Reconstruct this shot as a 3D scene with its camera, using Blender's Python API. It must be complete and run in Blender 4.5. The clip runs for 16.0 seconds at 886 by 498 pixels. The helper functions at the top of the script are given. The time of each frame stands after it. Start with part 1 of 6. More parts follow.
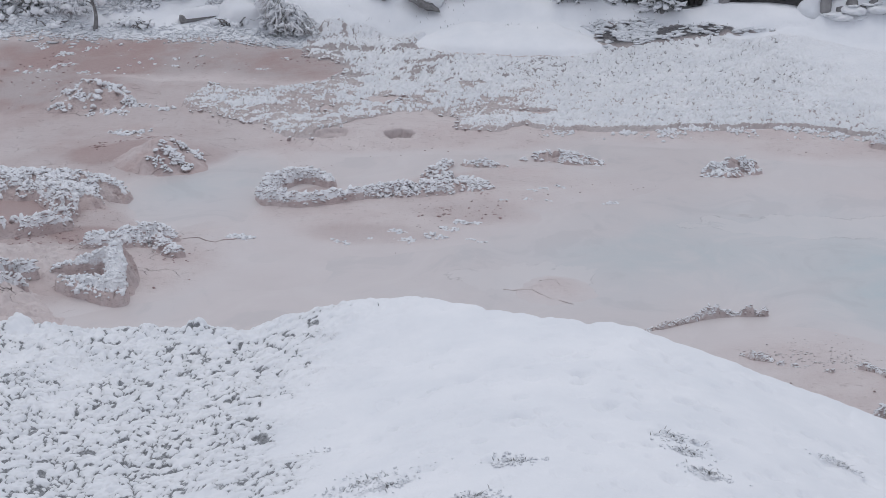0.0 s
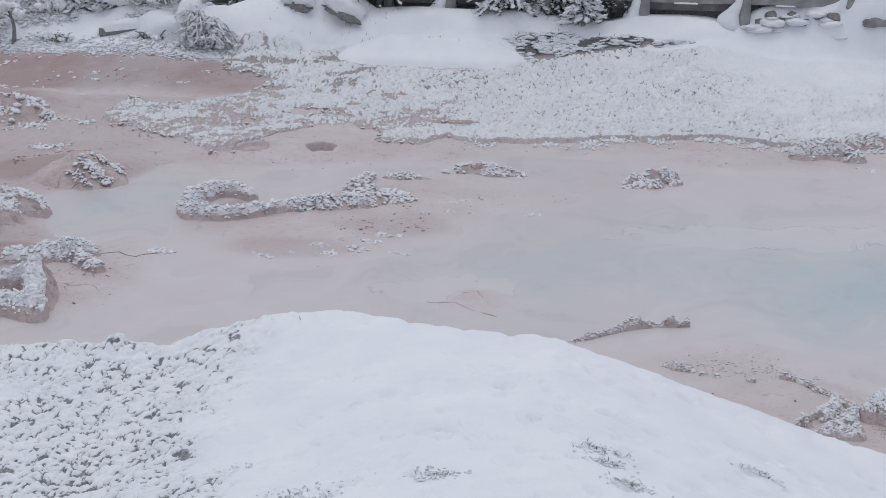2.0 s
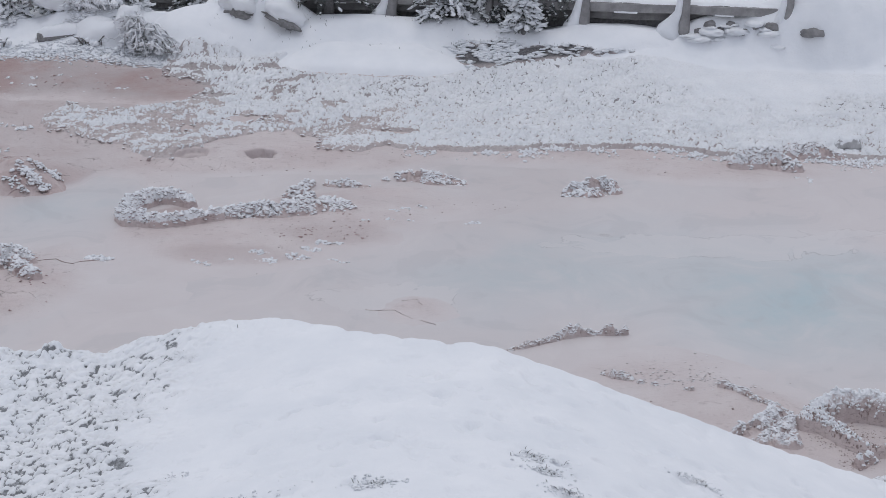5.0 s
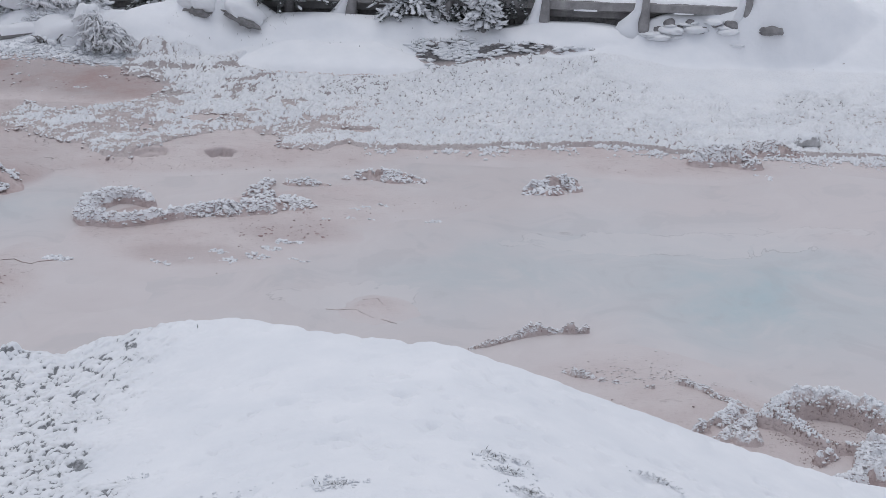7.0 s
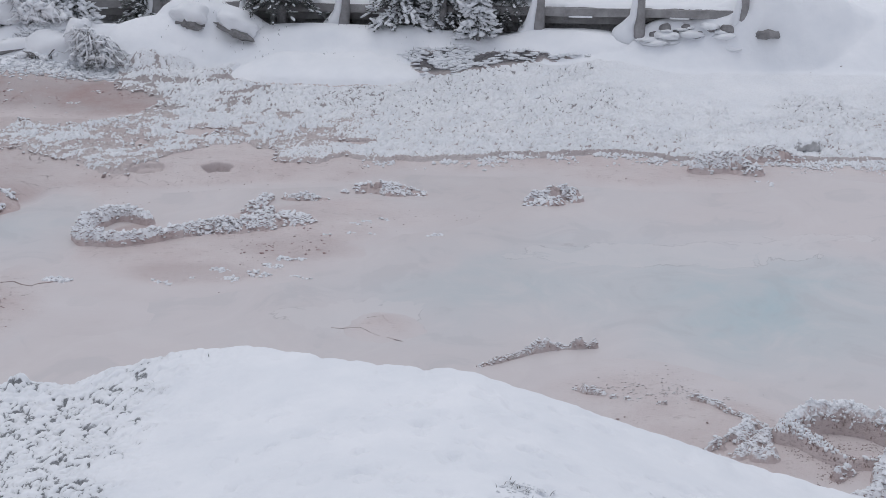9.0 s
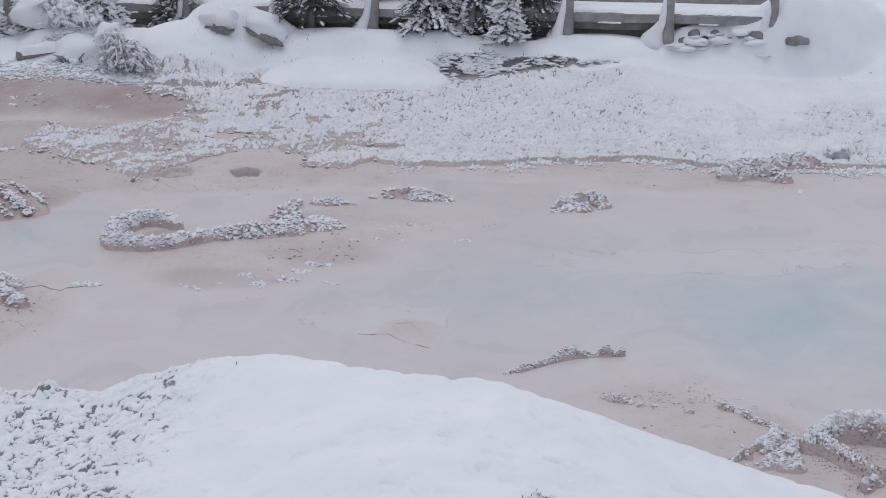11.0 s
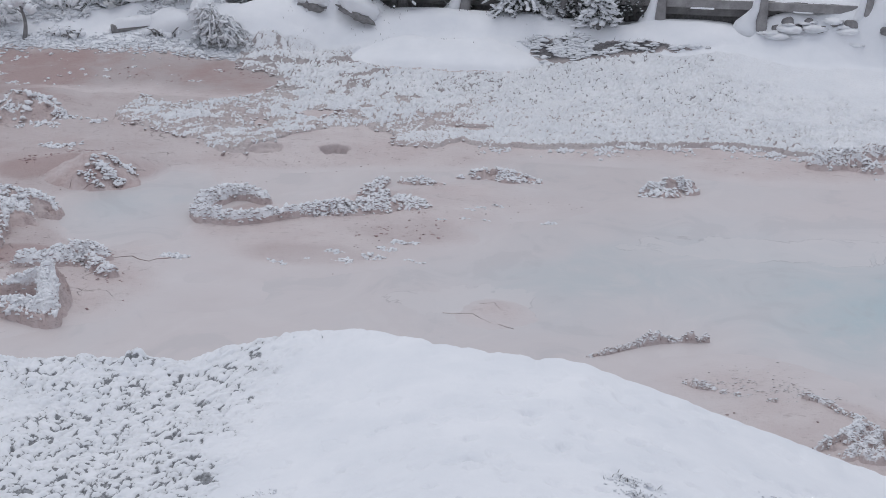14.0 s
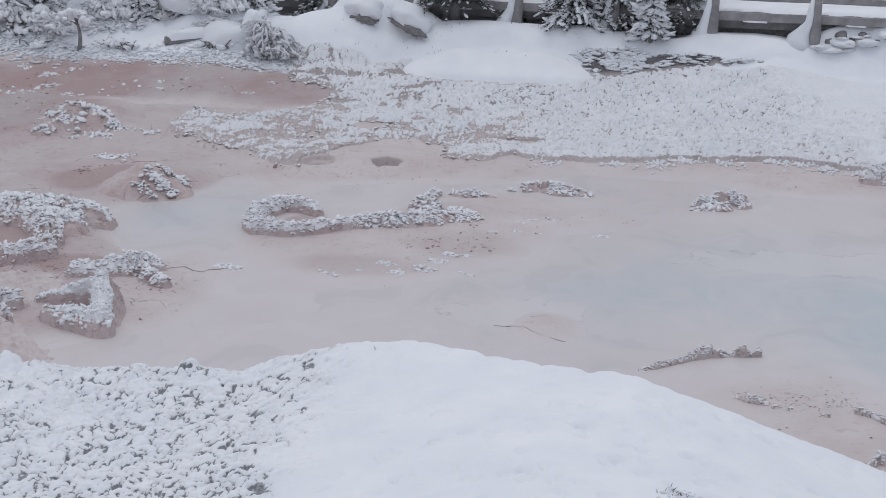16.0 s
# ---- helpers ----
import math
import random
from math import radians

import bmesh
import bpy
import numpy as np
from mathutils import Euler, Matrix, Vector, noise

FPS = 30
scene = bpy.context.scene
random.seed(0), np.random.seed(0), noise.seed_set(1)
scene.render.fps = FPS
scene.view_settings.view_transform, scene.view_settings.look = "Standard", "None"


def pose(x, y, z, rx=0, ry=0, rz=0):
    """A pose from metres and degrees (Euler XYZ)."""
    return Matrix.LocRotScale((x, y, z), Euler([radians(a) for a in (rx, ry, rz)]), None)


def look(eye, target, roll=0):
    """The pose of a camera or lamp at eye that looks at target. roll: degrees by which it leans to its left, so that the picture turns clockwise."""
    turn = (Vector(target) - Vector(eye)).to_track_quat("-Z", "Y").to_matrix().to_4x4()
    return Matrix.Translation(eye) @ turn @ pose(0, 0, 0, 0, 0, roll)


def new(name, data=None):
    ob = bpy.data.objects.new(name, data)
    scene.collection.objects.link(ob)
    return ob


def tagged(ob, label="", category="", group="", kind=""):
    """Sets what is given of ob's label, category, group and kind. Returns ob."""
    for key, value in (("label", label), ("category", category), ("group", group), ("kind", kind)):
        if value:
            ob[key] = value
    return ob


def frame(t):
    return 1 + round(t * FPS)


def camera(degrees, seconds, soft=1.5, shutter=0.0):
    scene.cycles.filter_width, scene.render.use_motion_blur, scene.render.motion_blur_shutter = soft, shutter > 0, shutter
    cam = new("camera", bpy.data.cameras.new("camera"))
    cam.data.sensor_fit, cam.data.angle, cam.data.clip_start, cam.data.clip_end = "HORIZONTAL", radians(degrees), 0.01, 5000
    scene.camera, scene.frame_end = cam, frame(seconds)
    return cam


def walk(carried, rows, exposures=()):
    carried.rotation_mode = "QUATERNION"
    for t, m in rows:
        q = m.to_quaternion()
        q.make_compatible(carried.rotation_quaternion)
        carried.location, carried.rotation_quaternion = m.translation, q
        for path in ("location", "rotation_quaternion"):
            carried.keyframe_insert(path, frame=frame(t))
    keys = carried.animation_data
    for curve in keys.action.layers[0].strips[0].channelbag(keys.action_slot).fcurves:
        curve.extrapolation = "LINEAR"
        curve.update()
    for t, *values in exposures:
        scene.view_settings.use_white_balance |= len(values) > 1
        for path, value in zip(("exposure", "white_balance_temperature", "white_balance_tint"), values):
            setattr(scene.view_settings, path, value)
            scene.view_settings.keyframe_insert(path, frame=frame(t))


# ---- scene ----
cam = camera(27.0, 16.0, 0.8)
PATH = [
    (0, (0.124, -0.166, 8.391), (-0.215, 1.728, 7.843), -0.8),
    (0.5, (0.135, -0.149, 8.375), (-0.197, 1.747, 7.832), -0.9),
    (1, (0.123, -0.148, 8.38), (-0.19, 1.752, 7.842), -0.9),
    (1.5, (0.125, -0.11, 8.376), (-0.167, 1.794, 7.839), -0.8),
    (2, (0.139, -0.115, 8.384), (-0.119, 1.795, 7.848), -0.5),
    (2.5, (0.155, -0.099, 8.387), (-0.088, 1.813, 7.852), -0.4),
    (3, (0.178, -0.154, 8.407), (-0.058, 1.759, 7.874), -0.4),
    (5.5, (0.157, -0.062, 8.376), (-0.024, 1.859, 7.848), 0.2),
    (6, (0.171, -0.048, 8.376), (0.004, 1.874, 7.847), 0.2),
    (6.5, (0.172, -0.043, 8.373), (0.016, 1.879, 7.844), 0.3),
    (7, (0.154, -0.037, 8.38), (0.002, 1.885, 7.85), 0.3),
    (7.5, (-0.005, 0.05, 8.414), (-0.158, 1.971, 7.879), 0.2),
    (8, (-0.206, 0.185, 8.427), (-0.357, 2.106, 7.893), -0.2),
    (8.5, (-0.21, 0.24, 8.437), (-0.351, 2.163, 7.905), -0.3),
    (9, (-0.14, 0.267, 8.542), (-0.278, 2.19, 8.012), -0.6),
    (11.5, (-0.136, 0.25, 8.628), (-0.315, 2.17, 8.1), -0.4),
    (12, (-0.127, 0.237, 8.616), (-0.318, 2.156, 8.084), -0.2),
    (12.5, (-0.139, 0.216, 8.603), (-0.344, 2.132, 8.067), -0.0),
    (13, (-0.155, 0.205, 8.609), (-0.384, 2.116, 8.067), 0.0),
    (13.5, (-0.156, 0.221, 8.602), (-0.4, 2.13, 8.056), 0.2),
    (14, (-0.165, 0.19, 8.605), (-0.423, 2.097, 8.059), 0.3),
    (14.5, (-0.171, 0.191, 8.603), (-0.44, 2.097, 8.06), 0.4),
    (15, (-0.192, 0.168, 8.609), (-0.48, 2.072, 8.069), 0.4),
    (15.5, (-0.188, 0.15, 8.61), (-0.489, 2.053, 8.074), 0.3),
    (16, (-0.204, 0.149, 8.61), (-0.515, 2.052, 8.077), 0.2),
]
walk(cam, [(t, look(eye, target, roll)) for t, eye, target, roll in PATH])

# ---------------------------------------------------------------- light
world = bpy.data.worlds.new("overcast_sky")
scene.world = world
world.use_nodes = True
wn = world.node_tree.nodes
wl = world.node_tree.links
wn.clear()
w_out = wn.new("ShaderNodeOutputWorld")
w_bg = wn.new("ShaderNodeBackground")
w_sky = wn.new("ShaderNodeTexSky")
w_sky.sky_type = "NISHITA"
w_sky.sun_disc = False
w_sky.sun_elevation = radians(74)
w_sky.sun_rotation = radians(325)
w_sky.dust_density = 6.0
w_cloud = wn.new("ShaderNodeMixRGB")
w_cloud.inputs["Fac"].default_value = 0.93
w_cloud.inputs["Color2"].default_value = (5.6, 5.95, 6.9, 1)
w_bg.inputs["Strength"].default_value = 0.1
wl.new(w_sky.outputs["Color"], w_cloud.inputs["Color1"])
wl.new(w_cloud.outputs["Color"], w_bg.inputs["Color"])
wl.new(w_bg.outputs["Background"], w_out.inputs["Surface"])

sun = new("sun", bpy.data.lights.new("sun", "SUN"))
sun.data.energy = 0.5
sun.data.angle = radians(45)
sun.data.color = (1.0, 0.98, 0.95)
sun.matrix_world = look((-10, 41, 38), (-4, 32, 0))


# ---------------------------------------------------------------- noise and mesh helpers
def cell_hash(ix, iy, seed):
    n = (ix * 374761393 + iy * 668265263 + seed * 974634631) & 0xFFFFFFFF
    n = ((n ^ (n >> 13)) * 1274126177) & 0xFFFFFFFF
    return ((n ^ (n >> 16)) & 0xFFFF) / 65535.0


def vnoise(x, y, seed=0):
    x, y = np.asarray(x, float), np.asarray(y, float)
    ix, iy = np.floor(x).astype(np.int64), np.floor(y).astype(np.int64)
    u, v = x - ix, y - iy
    u, v = u * u * (3 - 2 * u), v * v * (3 - 2 * v)
    a, b = cell_hash(ix, iy, seed), cell_hash(ix + 1, iy, seed)
    c, d = cell_hash(ix, iy + 1, seed), cell_hash(ix + 1, iy + 1, seed)
    return (a * (1 - u) + b * u) * (1 - v) + (c * (1 - u) + d * u) * v


def fbm(x, y, octaves=4, seed=0):
    """Fractal noise about 0, between about -1 and 1."""
    total, amp, size = 0.0, 1.0, 0.0
    for k in range(octaves):
        total = total + amp * (vnoise(x * 2**k, y * 2**k, seed + 17 * k) * 2 - 1)
        size += amp
        amp *= 0.55
    return total / size


def knobs(x, y, cell, seed=0):
    """Rounded knobs of about the size of a cell: 1 on top, 0 in the gaps."""
    u, v = x / cell, y / cell
    ix, iy = np.floor(u).astype(np.int64), np.floor(v).astype(np.int64)
    best = np.full(np.shape(u), 9.0)
    for dx in (-1, 0, 1):
        for dy in (-1, 0, 1):
            cx, cy = ix + dx, iy + dy
            d = (u - cx - cell_hash(cx, cy, seed)) ** 2 + (v - cy - cell_hash(cx, cy, seed + 1)) ** 2
            best = np.minimum(best, d / (0.35 + 0.5 * cell_hash(cx, cy, seed + 2)))
    return np.sqrt(np.clip(1 - best, 0, 1))


def worms(x, y, size, seed=0):
    """Short winding ridges about as far apart as the size: 1 along their backs, 0 and less between them."""
    u, v = x / size, y / size
    u, v = u + 0.6 * fbm(u * 0.7, v * 0.7, 2, seed), v + 0.6 * fbm(u * 0.7, v * 0.7, 2, seed + 3)
    n = vnoise(u, v, seed + 5) * 2 - 1 + 0.55 * (vnoise(u * 2.1, v * 2.1, seed + 7) * 2 - 1)
    return 1 - np.abs(n) / 0.6


def cauliflower(x, y, cell, seed=0):
    """Rounded lumps set with smaller ones: their height, and how far a place is clear of the crevices, both 0 to 1."""
    u, v = x / cell * 0.6, y / cell * 0.6
    wx, wy = x + 0.35 * cell * fbm(u, v, 2, seed + 21), y + 0.35 * cell * fbm(u, v, 2, seed + 22)
    a = knobs(wx, wy, cell, seed) ** 2
    b = knobs(wx - 0.3 * wy, wy + 0.3 * wx, 0.46 * cell, seed + 11) ** 2
    high = 0.68 * np.sqrt(np.clip((a - 0.1) / 0.85, 0, 1)) + 0.32 * np.sqrt(b) * smooth(0.05, 0.4, a)
    return high, smooth(0.08, 0.42, a) * (0.4 + 0.6 * smooth(0.15, 0.5, b))


def smooth(a, b, v):
    t = np.clip((v - a) / (b - a), 0, 1)
    return t * t * (3 - 2 * t)


def mesh_of(name, verts, faces, material=None, attrs=None, shade=True):
    """A mesh from arrays of places and of triangles or quads."""
    me = bpy.data.meshes.new(name)
    verts, faces = np.asarray(verts, np.float32), np.asarray(faces, np.int32)
    side = faces.shape[1]
    me.vertices.add(len(verts))
    me.vertices.foreach_set("co", verts.ravel())
    me.loops.add(faces.size)
    me.loops.foreach_set("vertex_index", faces.ravel())
    me.polygons.add(len(faces))
    me.polygons.foreach_set("loop_start", np.arange(0, faces.size, side, dtype=np.int32))
    me.polygons.foreach_set("use_smooth", np.full(len(faces), shade))
    for key, values in (attrs or {}).items():
        layer = me.attributes.new(key, "FLOAT", "POINT")
        layer.data.foreach_set("value", np.asarray(values, np.float32).ravel())
    me.update(calc_edges=True)
    if material:
        me.materials.append(material)
    return me


def part(name, data, material, parent, label=""):
    """Links a bmesh or a mesh as one mesh object under a thing or a part."""
    if isinstance(data, bmesh.types.BMesh):
        me = bpy.data.meshes.new(name)
        data.to_mesh(me)
        data.free()
    else:
        me = data
    if material and not me.materials:
        me.materials.append(material)
    ob = new(name, me)
    ob.parent = parent
    return tagged(ob, label)


def thing(name, at, label, category, group="", kind=""):
    """The Empty at the base of a thing."""
    ob = new(name)
    ob.location = at
    ob.empty_display_size = 0.2
    return tagged(ob, label, category, group, kind)


def template(sub):
    bm = bmesh.new()
    bmesh.ops.create_icosphere(bm, subdivisions=sub, radius=1.0)
    v = np.array([p.co for p in bm.verts])
    f = np.array([[q.index for q in p.verts] for p in bm.faces])
    bm.free()
    return v, f


BALL = {1: template(1), 2: template(2), 3: template(3)}


def lumps(places, sizes, rng, flat=0.7, rough=0.2, sub=2, turn=None, stretch=1.0, tilt=0.0):
    """Many uneven lumps as arrays: places (n, 3), sizes (n). turn: the way each one lies; stretch: how long it is."""
    places, sizes = np.asarray(places, float).reshape(-1, 3), np.asarray(sizes, float)
    v, f = BALL[sub]
    n = len(places)
    turn = rng.uniform(0, 2 * np.pi, n) if turn is None else np.asarray(turn, float)
    sx, sy = rng.uniform(0.75, 1.35, n) * stretch, rng.uniform(0.75, 1.2, n)
    sz = flat * rng.uniform(0.75, 1.25, n)
    bulge = 1 + rough * rng.standard_normal((n, len(v))).clip(-1.6, 1.6)
    p = v[None] * bulge[..., None] * np.stack([sx, sy, sz], -1)[:, None]
    if tilt:
        a = rng.normal(0, tilt, n)[:, None]
        p = np.stack([p[..., 0] * np.cos(a) - p[..., 2] * np.sin(a), p[..., 1], p[..., 0] * np.sin(a) + p[..., 2] * np.cos(a)], -1)
    c, s = np.cos(turn)[:, None], np.sin(turn)[:, None]
    p = np.stack([p[..., 0] * c - p[..., 1] * s, p[..., 0] * s + p[..., 1] * c, p[..., 2]], -1)
    p = p * sizes[:, None, None] + places[:, None]
    faces = f[None] + (np.arange(n) * len(v))[:, None, None]
    return p.reshape(-1, 3), faces.reshape(-1, 3)


def merged(*pieces):
    """Several (verts, faces) as one."""
    vs, fs, k = [], [], 0
    for v, f in pieces:
        vs.append(v)
        fs.append(np.asarray(f) + k)
        k += len(v)
    return np.concatenate(vs), np.concatenate(fs)


def tube(points, radii, sides=6):
    """A tapering tube along points, as arrays with triangles, closed at both ends."""
    pts = [Vector(p) for p in points]
    verts, faces = [], []
    for i, p in enumerate(pts):
        way = (pts[min(i + 1, len(pts) - 1)] - pts[max(i - 1, 0)]).normalized()
        a = way.orthogonal().normalized()
        b = way.cross(a)
        for k in range(sides):
            ang = 2 * math.pi * k / sides
            verts.append(p + (a * math.cos(ang) + b * math.sin(ang)) * radii[i])
    for i in range(len(pts) - 1):
        for k in range(sides):
            q, r = i * sides + k, i * sides + (k + 1) % sides
            faces += [(q, r, r + sides), (q, r + sides, q + sides)]
    last = (len(pts) - 1) * sides
    for k in range(1, sides - 1):
        faces += [(0, k + 1, k), (last, last + k, last + k + 1)]
    return np.array([tuple(v) for v in verts]), np.array(faces)


# ---------------------------------------------------------------- materials
def material(name):
    m = bpy.data.materials.new(name)
    m.use_nodes = True
    nt = m.node_tree
    return m, nt.nodes, nt.links, nt.nodes["Principled BSDF"]


def add(nodes, kind, **values):
    n = nodes.new(kind)
    for key, v in values.items():
        if key in n.inputs:
            n.inputs[key].default_value = v
    return n


def noise_at(nodes, links, scale, detail=4.0, rough=0.55, coords="Object"):
    tc = nodes.new("ShaderNodeTexCoord")
    n = nodes.new("ShaderNodeTexNoise")
    n.inputs["Scale"].default_value = scale
    n.inputs["Detail"].default_value = detail
    n.inputs["Roughness"].default_value = rough
    links.new(tc.outputs[coords], n.inputs["Vector"])
    return n.outputs["Fac"]


def ramp(nodes, links, fac, stops):
    r = nodes.new("ShaderNodeValToRGB")
    r.color_ramp.elements[0].position, r.color_ramp.elements[0].color = stops[0][0], (*stops[0][1], 1)
    r.color_ramp.elements[1].position, r.color_ramp.elements[1].color = stops[-1][0], (*stops[-1][1], 1)
    for p, c in stops[1:-1]:
        r.color_ramp.elements.new(p).color = (*c, 1)
    links.new(fac, r.inputs["Fac"])
    return r.outputs["Color"]


def span(nodes, links, value, a, b, lo=0.0, hi=1.0):
    m = nodes.new("ShaderNodeMapRange")
    m.interpolation_type = "SMOOTHSTEP"
    for key, v in zip(("From Min", "From Max", "To Min", "To Max"), (a, b, lo, hi)):
        m.inputs[key].default_value = v
    links.new(value, m.inputs["Value"])
    return m.outputs["Result"]


def calc(nodes, links, op, a, b):
    m = nodes.new("ShaderNodeMath")
    m.operation = op
    for n, v in enumerate((a, b)):
        if isinstance(v, (int, float)):
            m.inputs[n].default_value = v
        else:
            links.new(v, m.inputs[n])
    return m.outputs["Value"]


def blend(nodes, links, fac, c1, c2, how="MIX"):
    m = nodes.new("ShaderNodeMixRGB")
    m.blend_type = how
    for key, v in (("Fac", fac), ("Color1", c1), ("Color2", c2)):
        if isinstance(v, (int, float)):
            m.inputs[key].default_value = v
        elif isinstance(v, tuple):
            m.inputs[key].default_value = (*v, 1)
        else:
            links.new(v, m.inputs[key])
    return m.outputs["Color"]


def bump(nodes, links, bsdf, height, distance, strength=1.0):
    b = nodes.new("ShaderNodeBump")
    b.inputs["Strength"].default_value = strength
    b.inputs["Distance"].default_value = distance
    links.new(height, b.inputs["Height"])
    links.new(b.outputs["Normal"], bsdf.inputs["Normal"])
    return b


def attribute(nodes, name):
    a = nodes.new("ShaderNodeAttribute")
    a.attribute_name = name
    return a.outputs["Fac"]


SNOW_A, SNOW_B = (0.80, 0.82, 0.85), (0.88, 0.89, 0.91)
MUD_A, MUD_B, MUD_RED, MUD_WET = (0.61, 0.525, 0.515), (0.72, 0.655, 0.64), (0.41, 0.27, 0.252), (0.44, 0.38, 0.375)


def snow_colour(nodes, links):
    return ramp(nodes, links, noise_at(nodes, links, 1.3, 5), [(0.3, SNOW_A), (0.7, SNOW_B)])


def mud_colour(nodes, links):
    c = ramp(nodes, links, noise_at(nodes, links, 0.8, 7, 0.62), [(0.3, MUD_A), (0.7, MUD_B)])
    pink = calc(nodes, links, "MULTIPLY", span(nodes, links, noise_at(nodes, links, 0.45, 5, 0.6), 0.48, 0.66), 0.2)
    c = blend(nodes, links, pink, c, (0.64, 0.505, 0.485))
    spots = span(nodes, links, noise_at(nodes, links, 7.0, 6, 0.7), 0.54, 0.7)
    c = blend(nodes, links, calc(nodes, links, "MULTIPLY", spots, 0.4), c, (0.30, 0.225, 0.21))
    pale = span(nodes, links, noise_at(nodes, links, 4.0, 6, 0.7), 0.56, 0.68)
    return blend(nodes, links, calc(nodes, links, "MULTIPLY", pale, 0.35), c, (0.68, 0.63, 0.62))


def make_snow():
    m, n, l, b = material("snow")
    l.new(snow_colour(n, l), b.inputs["Base Color"])
    b.inputs["Roughness"].default_value = 0.75
    b.inputs["Specular IOR Level"].default_value = 0.25
    h = calc(n, l, "ADD", noise_at(n, l, 14.0, 5, 0.6), noise_at(n, l, 90.0, 3, 0.5))
    bump(n, l, b, h, 0.02, 0.5)
    return m


def make_ground():
    m, n, l, b = material("snow_mud_and_sedge")
    cover, red, sedge = attribute(n, "cover"), attribute(n, "red"), attribute(n, "sedge")
    mud = mud_colour(n, l)
    redness = calc(n, l, "MULTIPLY", red, calc(n, l, "MAXIMUM", calc(n, l, "MULTIPLY", attribute(n, "hot"), 0.9), span(n, l, noise_at(n, l, 0.5, 6, 0.68), 0.42, 0.64)))
    mud = blend(n, l, calc(n, l, "MULTIPLY", red, 0.75), mud, MUD_WET)
    mud = blend(n, l, calc(n, l, "MULTIPLY", redness, 0.72), mud, MUD_RED)
    dark = ramp(n, l, noise_at(n, l, 22.0, 4, 0.7), [(0.35, (0.07, 0.07, 0.075)), (0.65, (0.24, 0.23, 0.235))])
    tc = n.new("ShaderNodeTexCoord")
    nz = n.new("ShaderNodeTexNoise")
    nz.inputs["Scale"].default_value = 2.2
    nz.inputs["Detail"].default_value = 5.0
    l.new(tc.outputs["Object"], nz.inputs["Vector"])
    wob = blend(n, l, 0.3, tc.outputs["Object"], nz.outputs["Color"])
    vor = n.new("ShaderNodeTexVoronoi")
    vor.feature = "DISTANCE_TO_EDGE"
    vor.inputs["Scale"].default_value = 2.8
    l.new(wob, vor.inputs["Vector"])
    crack = calc(n, l, "MULTIPLY", span(n, l, vor.outputs["Distance"], 0.0, 0.016, 1.0, 0.0), span(n, l, noise_at(n, l, 1.6, 4), 0.52, 0.6))
    crack = calc(n, l, "MULTIPLY", crack, attribute(n, "crack"))
    mud = blend(n, l, attribute(n, "wet"), mud, ramp(n, l, noise_at(n, l, 0.7, 5), [(0.3, (0.60, 0.55, 0.545)), (0.7, (0.65, 0.605, 0.60))]))
    mud = blend(n, l, calc(n, l, "MULTIPLY", crack, 0.65), mud, (0.2, 0.13, 0.125))
    soil = blend(n, l, sedge, mud, dark)
    edge = calc(n, l, "ADD", noise_at(n, l, 6.0, 6, 0.7), calc(n, l, "MULTIPLY", noise_at(n, l, 40.0, 3, 0.6), 0.35))
    # cover 0: bare; 1: snow everywhere
    mask = span(n, l, calc(n, l, "ADD", cover, calc(n, l, "MULTIPLY", calc(n, l, "SUBTRACT", edge, 0.68), 1.1)), 0.45, 0.56)
    l.new(blend(n, l, mask, soil, snow_colour(n, l)), b.inputs["Base Color"])
    l.new(span(n, l, mask, 0, 1, 0.4, 0.75), b.inputs["Roughness"])
    b.inputs["Specular IOR Level"].default_value = 0.25
    bare = calc(n, l, "SUBTRACT", 1.0, mask)
    fine = calc(n, l, "ADD", noise_at(n, l, 11.0, 6, 0.65), calc(n, l, "SUBTRACT", calc(n, l, "MULTIPLY", noise_at(n, l, 60.0, 5, 0.65), 0.4), crack))
    soft = calc(n, l, "ADD", calc(n, l, "MULTIPLY", noise_at(n, l, 9.0, 4, 0.5), 0.3), calc(n, l, "MULTIPLY", noise_at(n, l, 45.0, 3, 0.5), 0.12))
    grain = calc(n, l, "ADD", calc(n, l, "MULTIPLY", calc(n, l, "MULTIPLY", bare, fine), span(n, l, attribute(n, "wet"), 0.0, 1.0, 1.0, 0.15)), calc(n, l, "MULTIPLY", mask, calc(n, l, "ADD", soft, 0.6)))
    bump(n, l, b, grain, 0.04, 0.8)
    return m


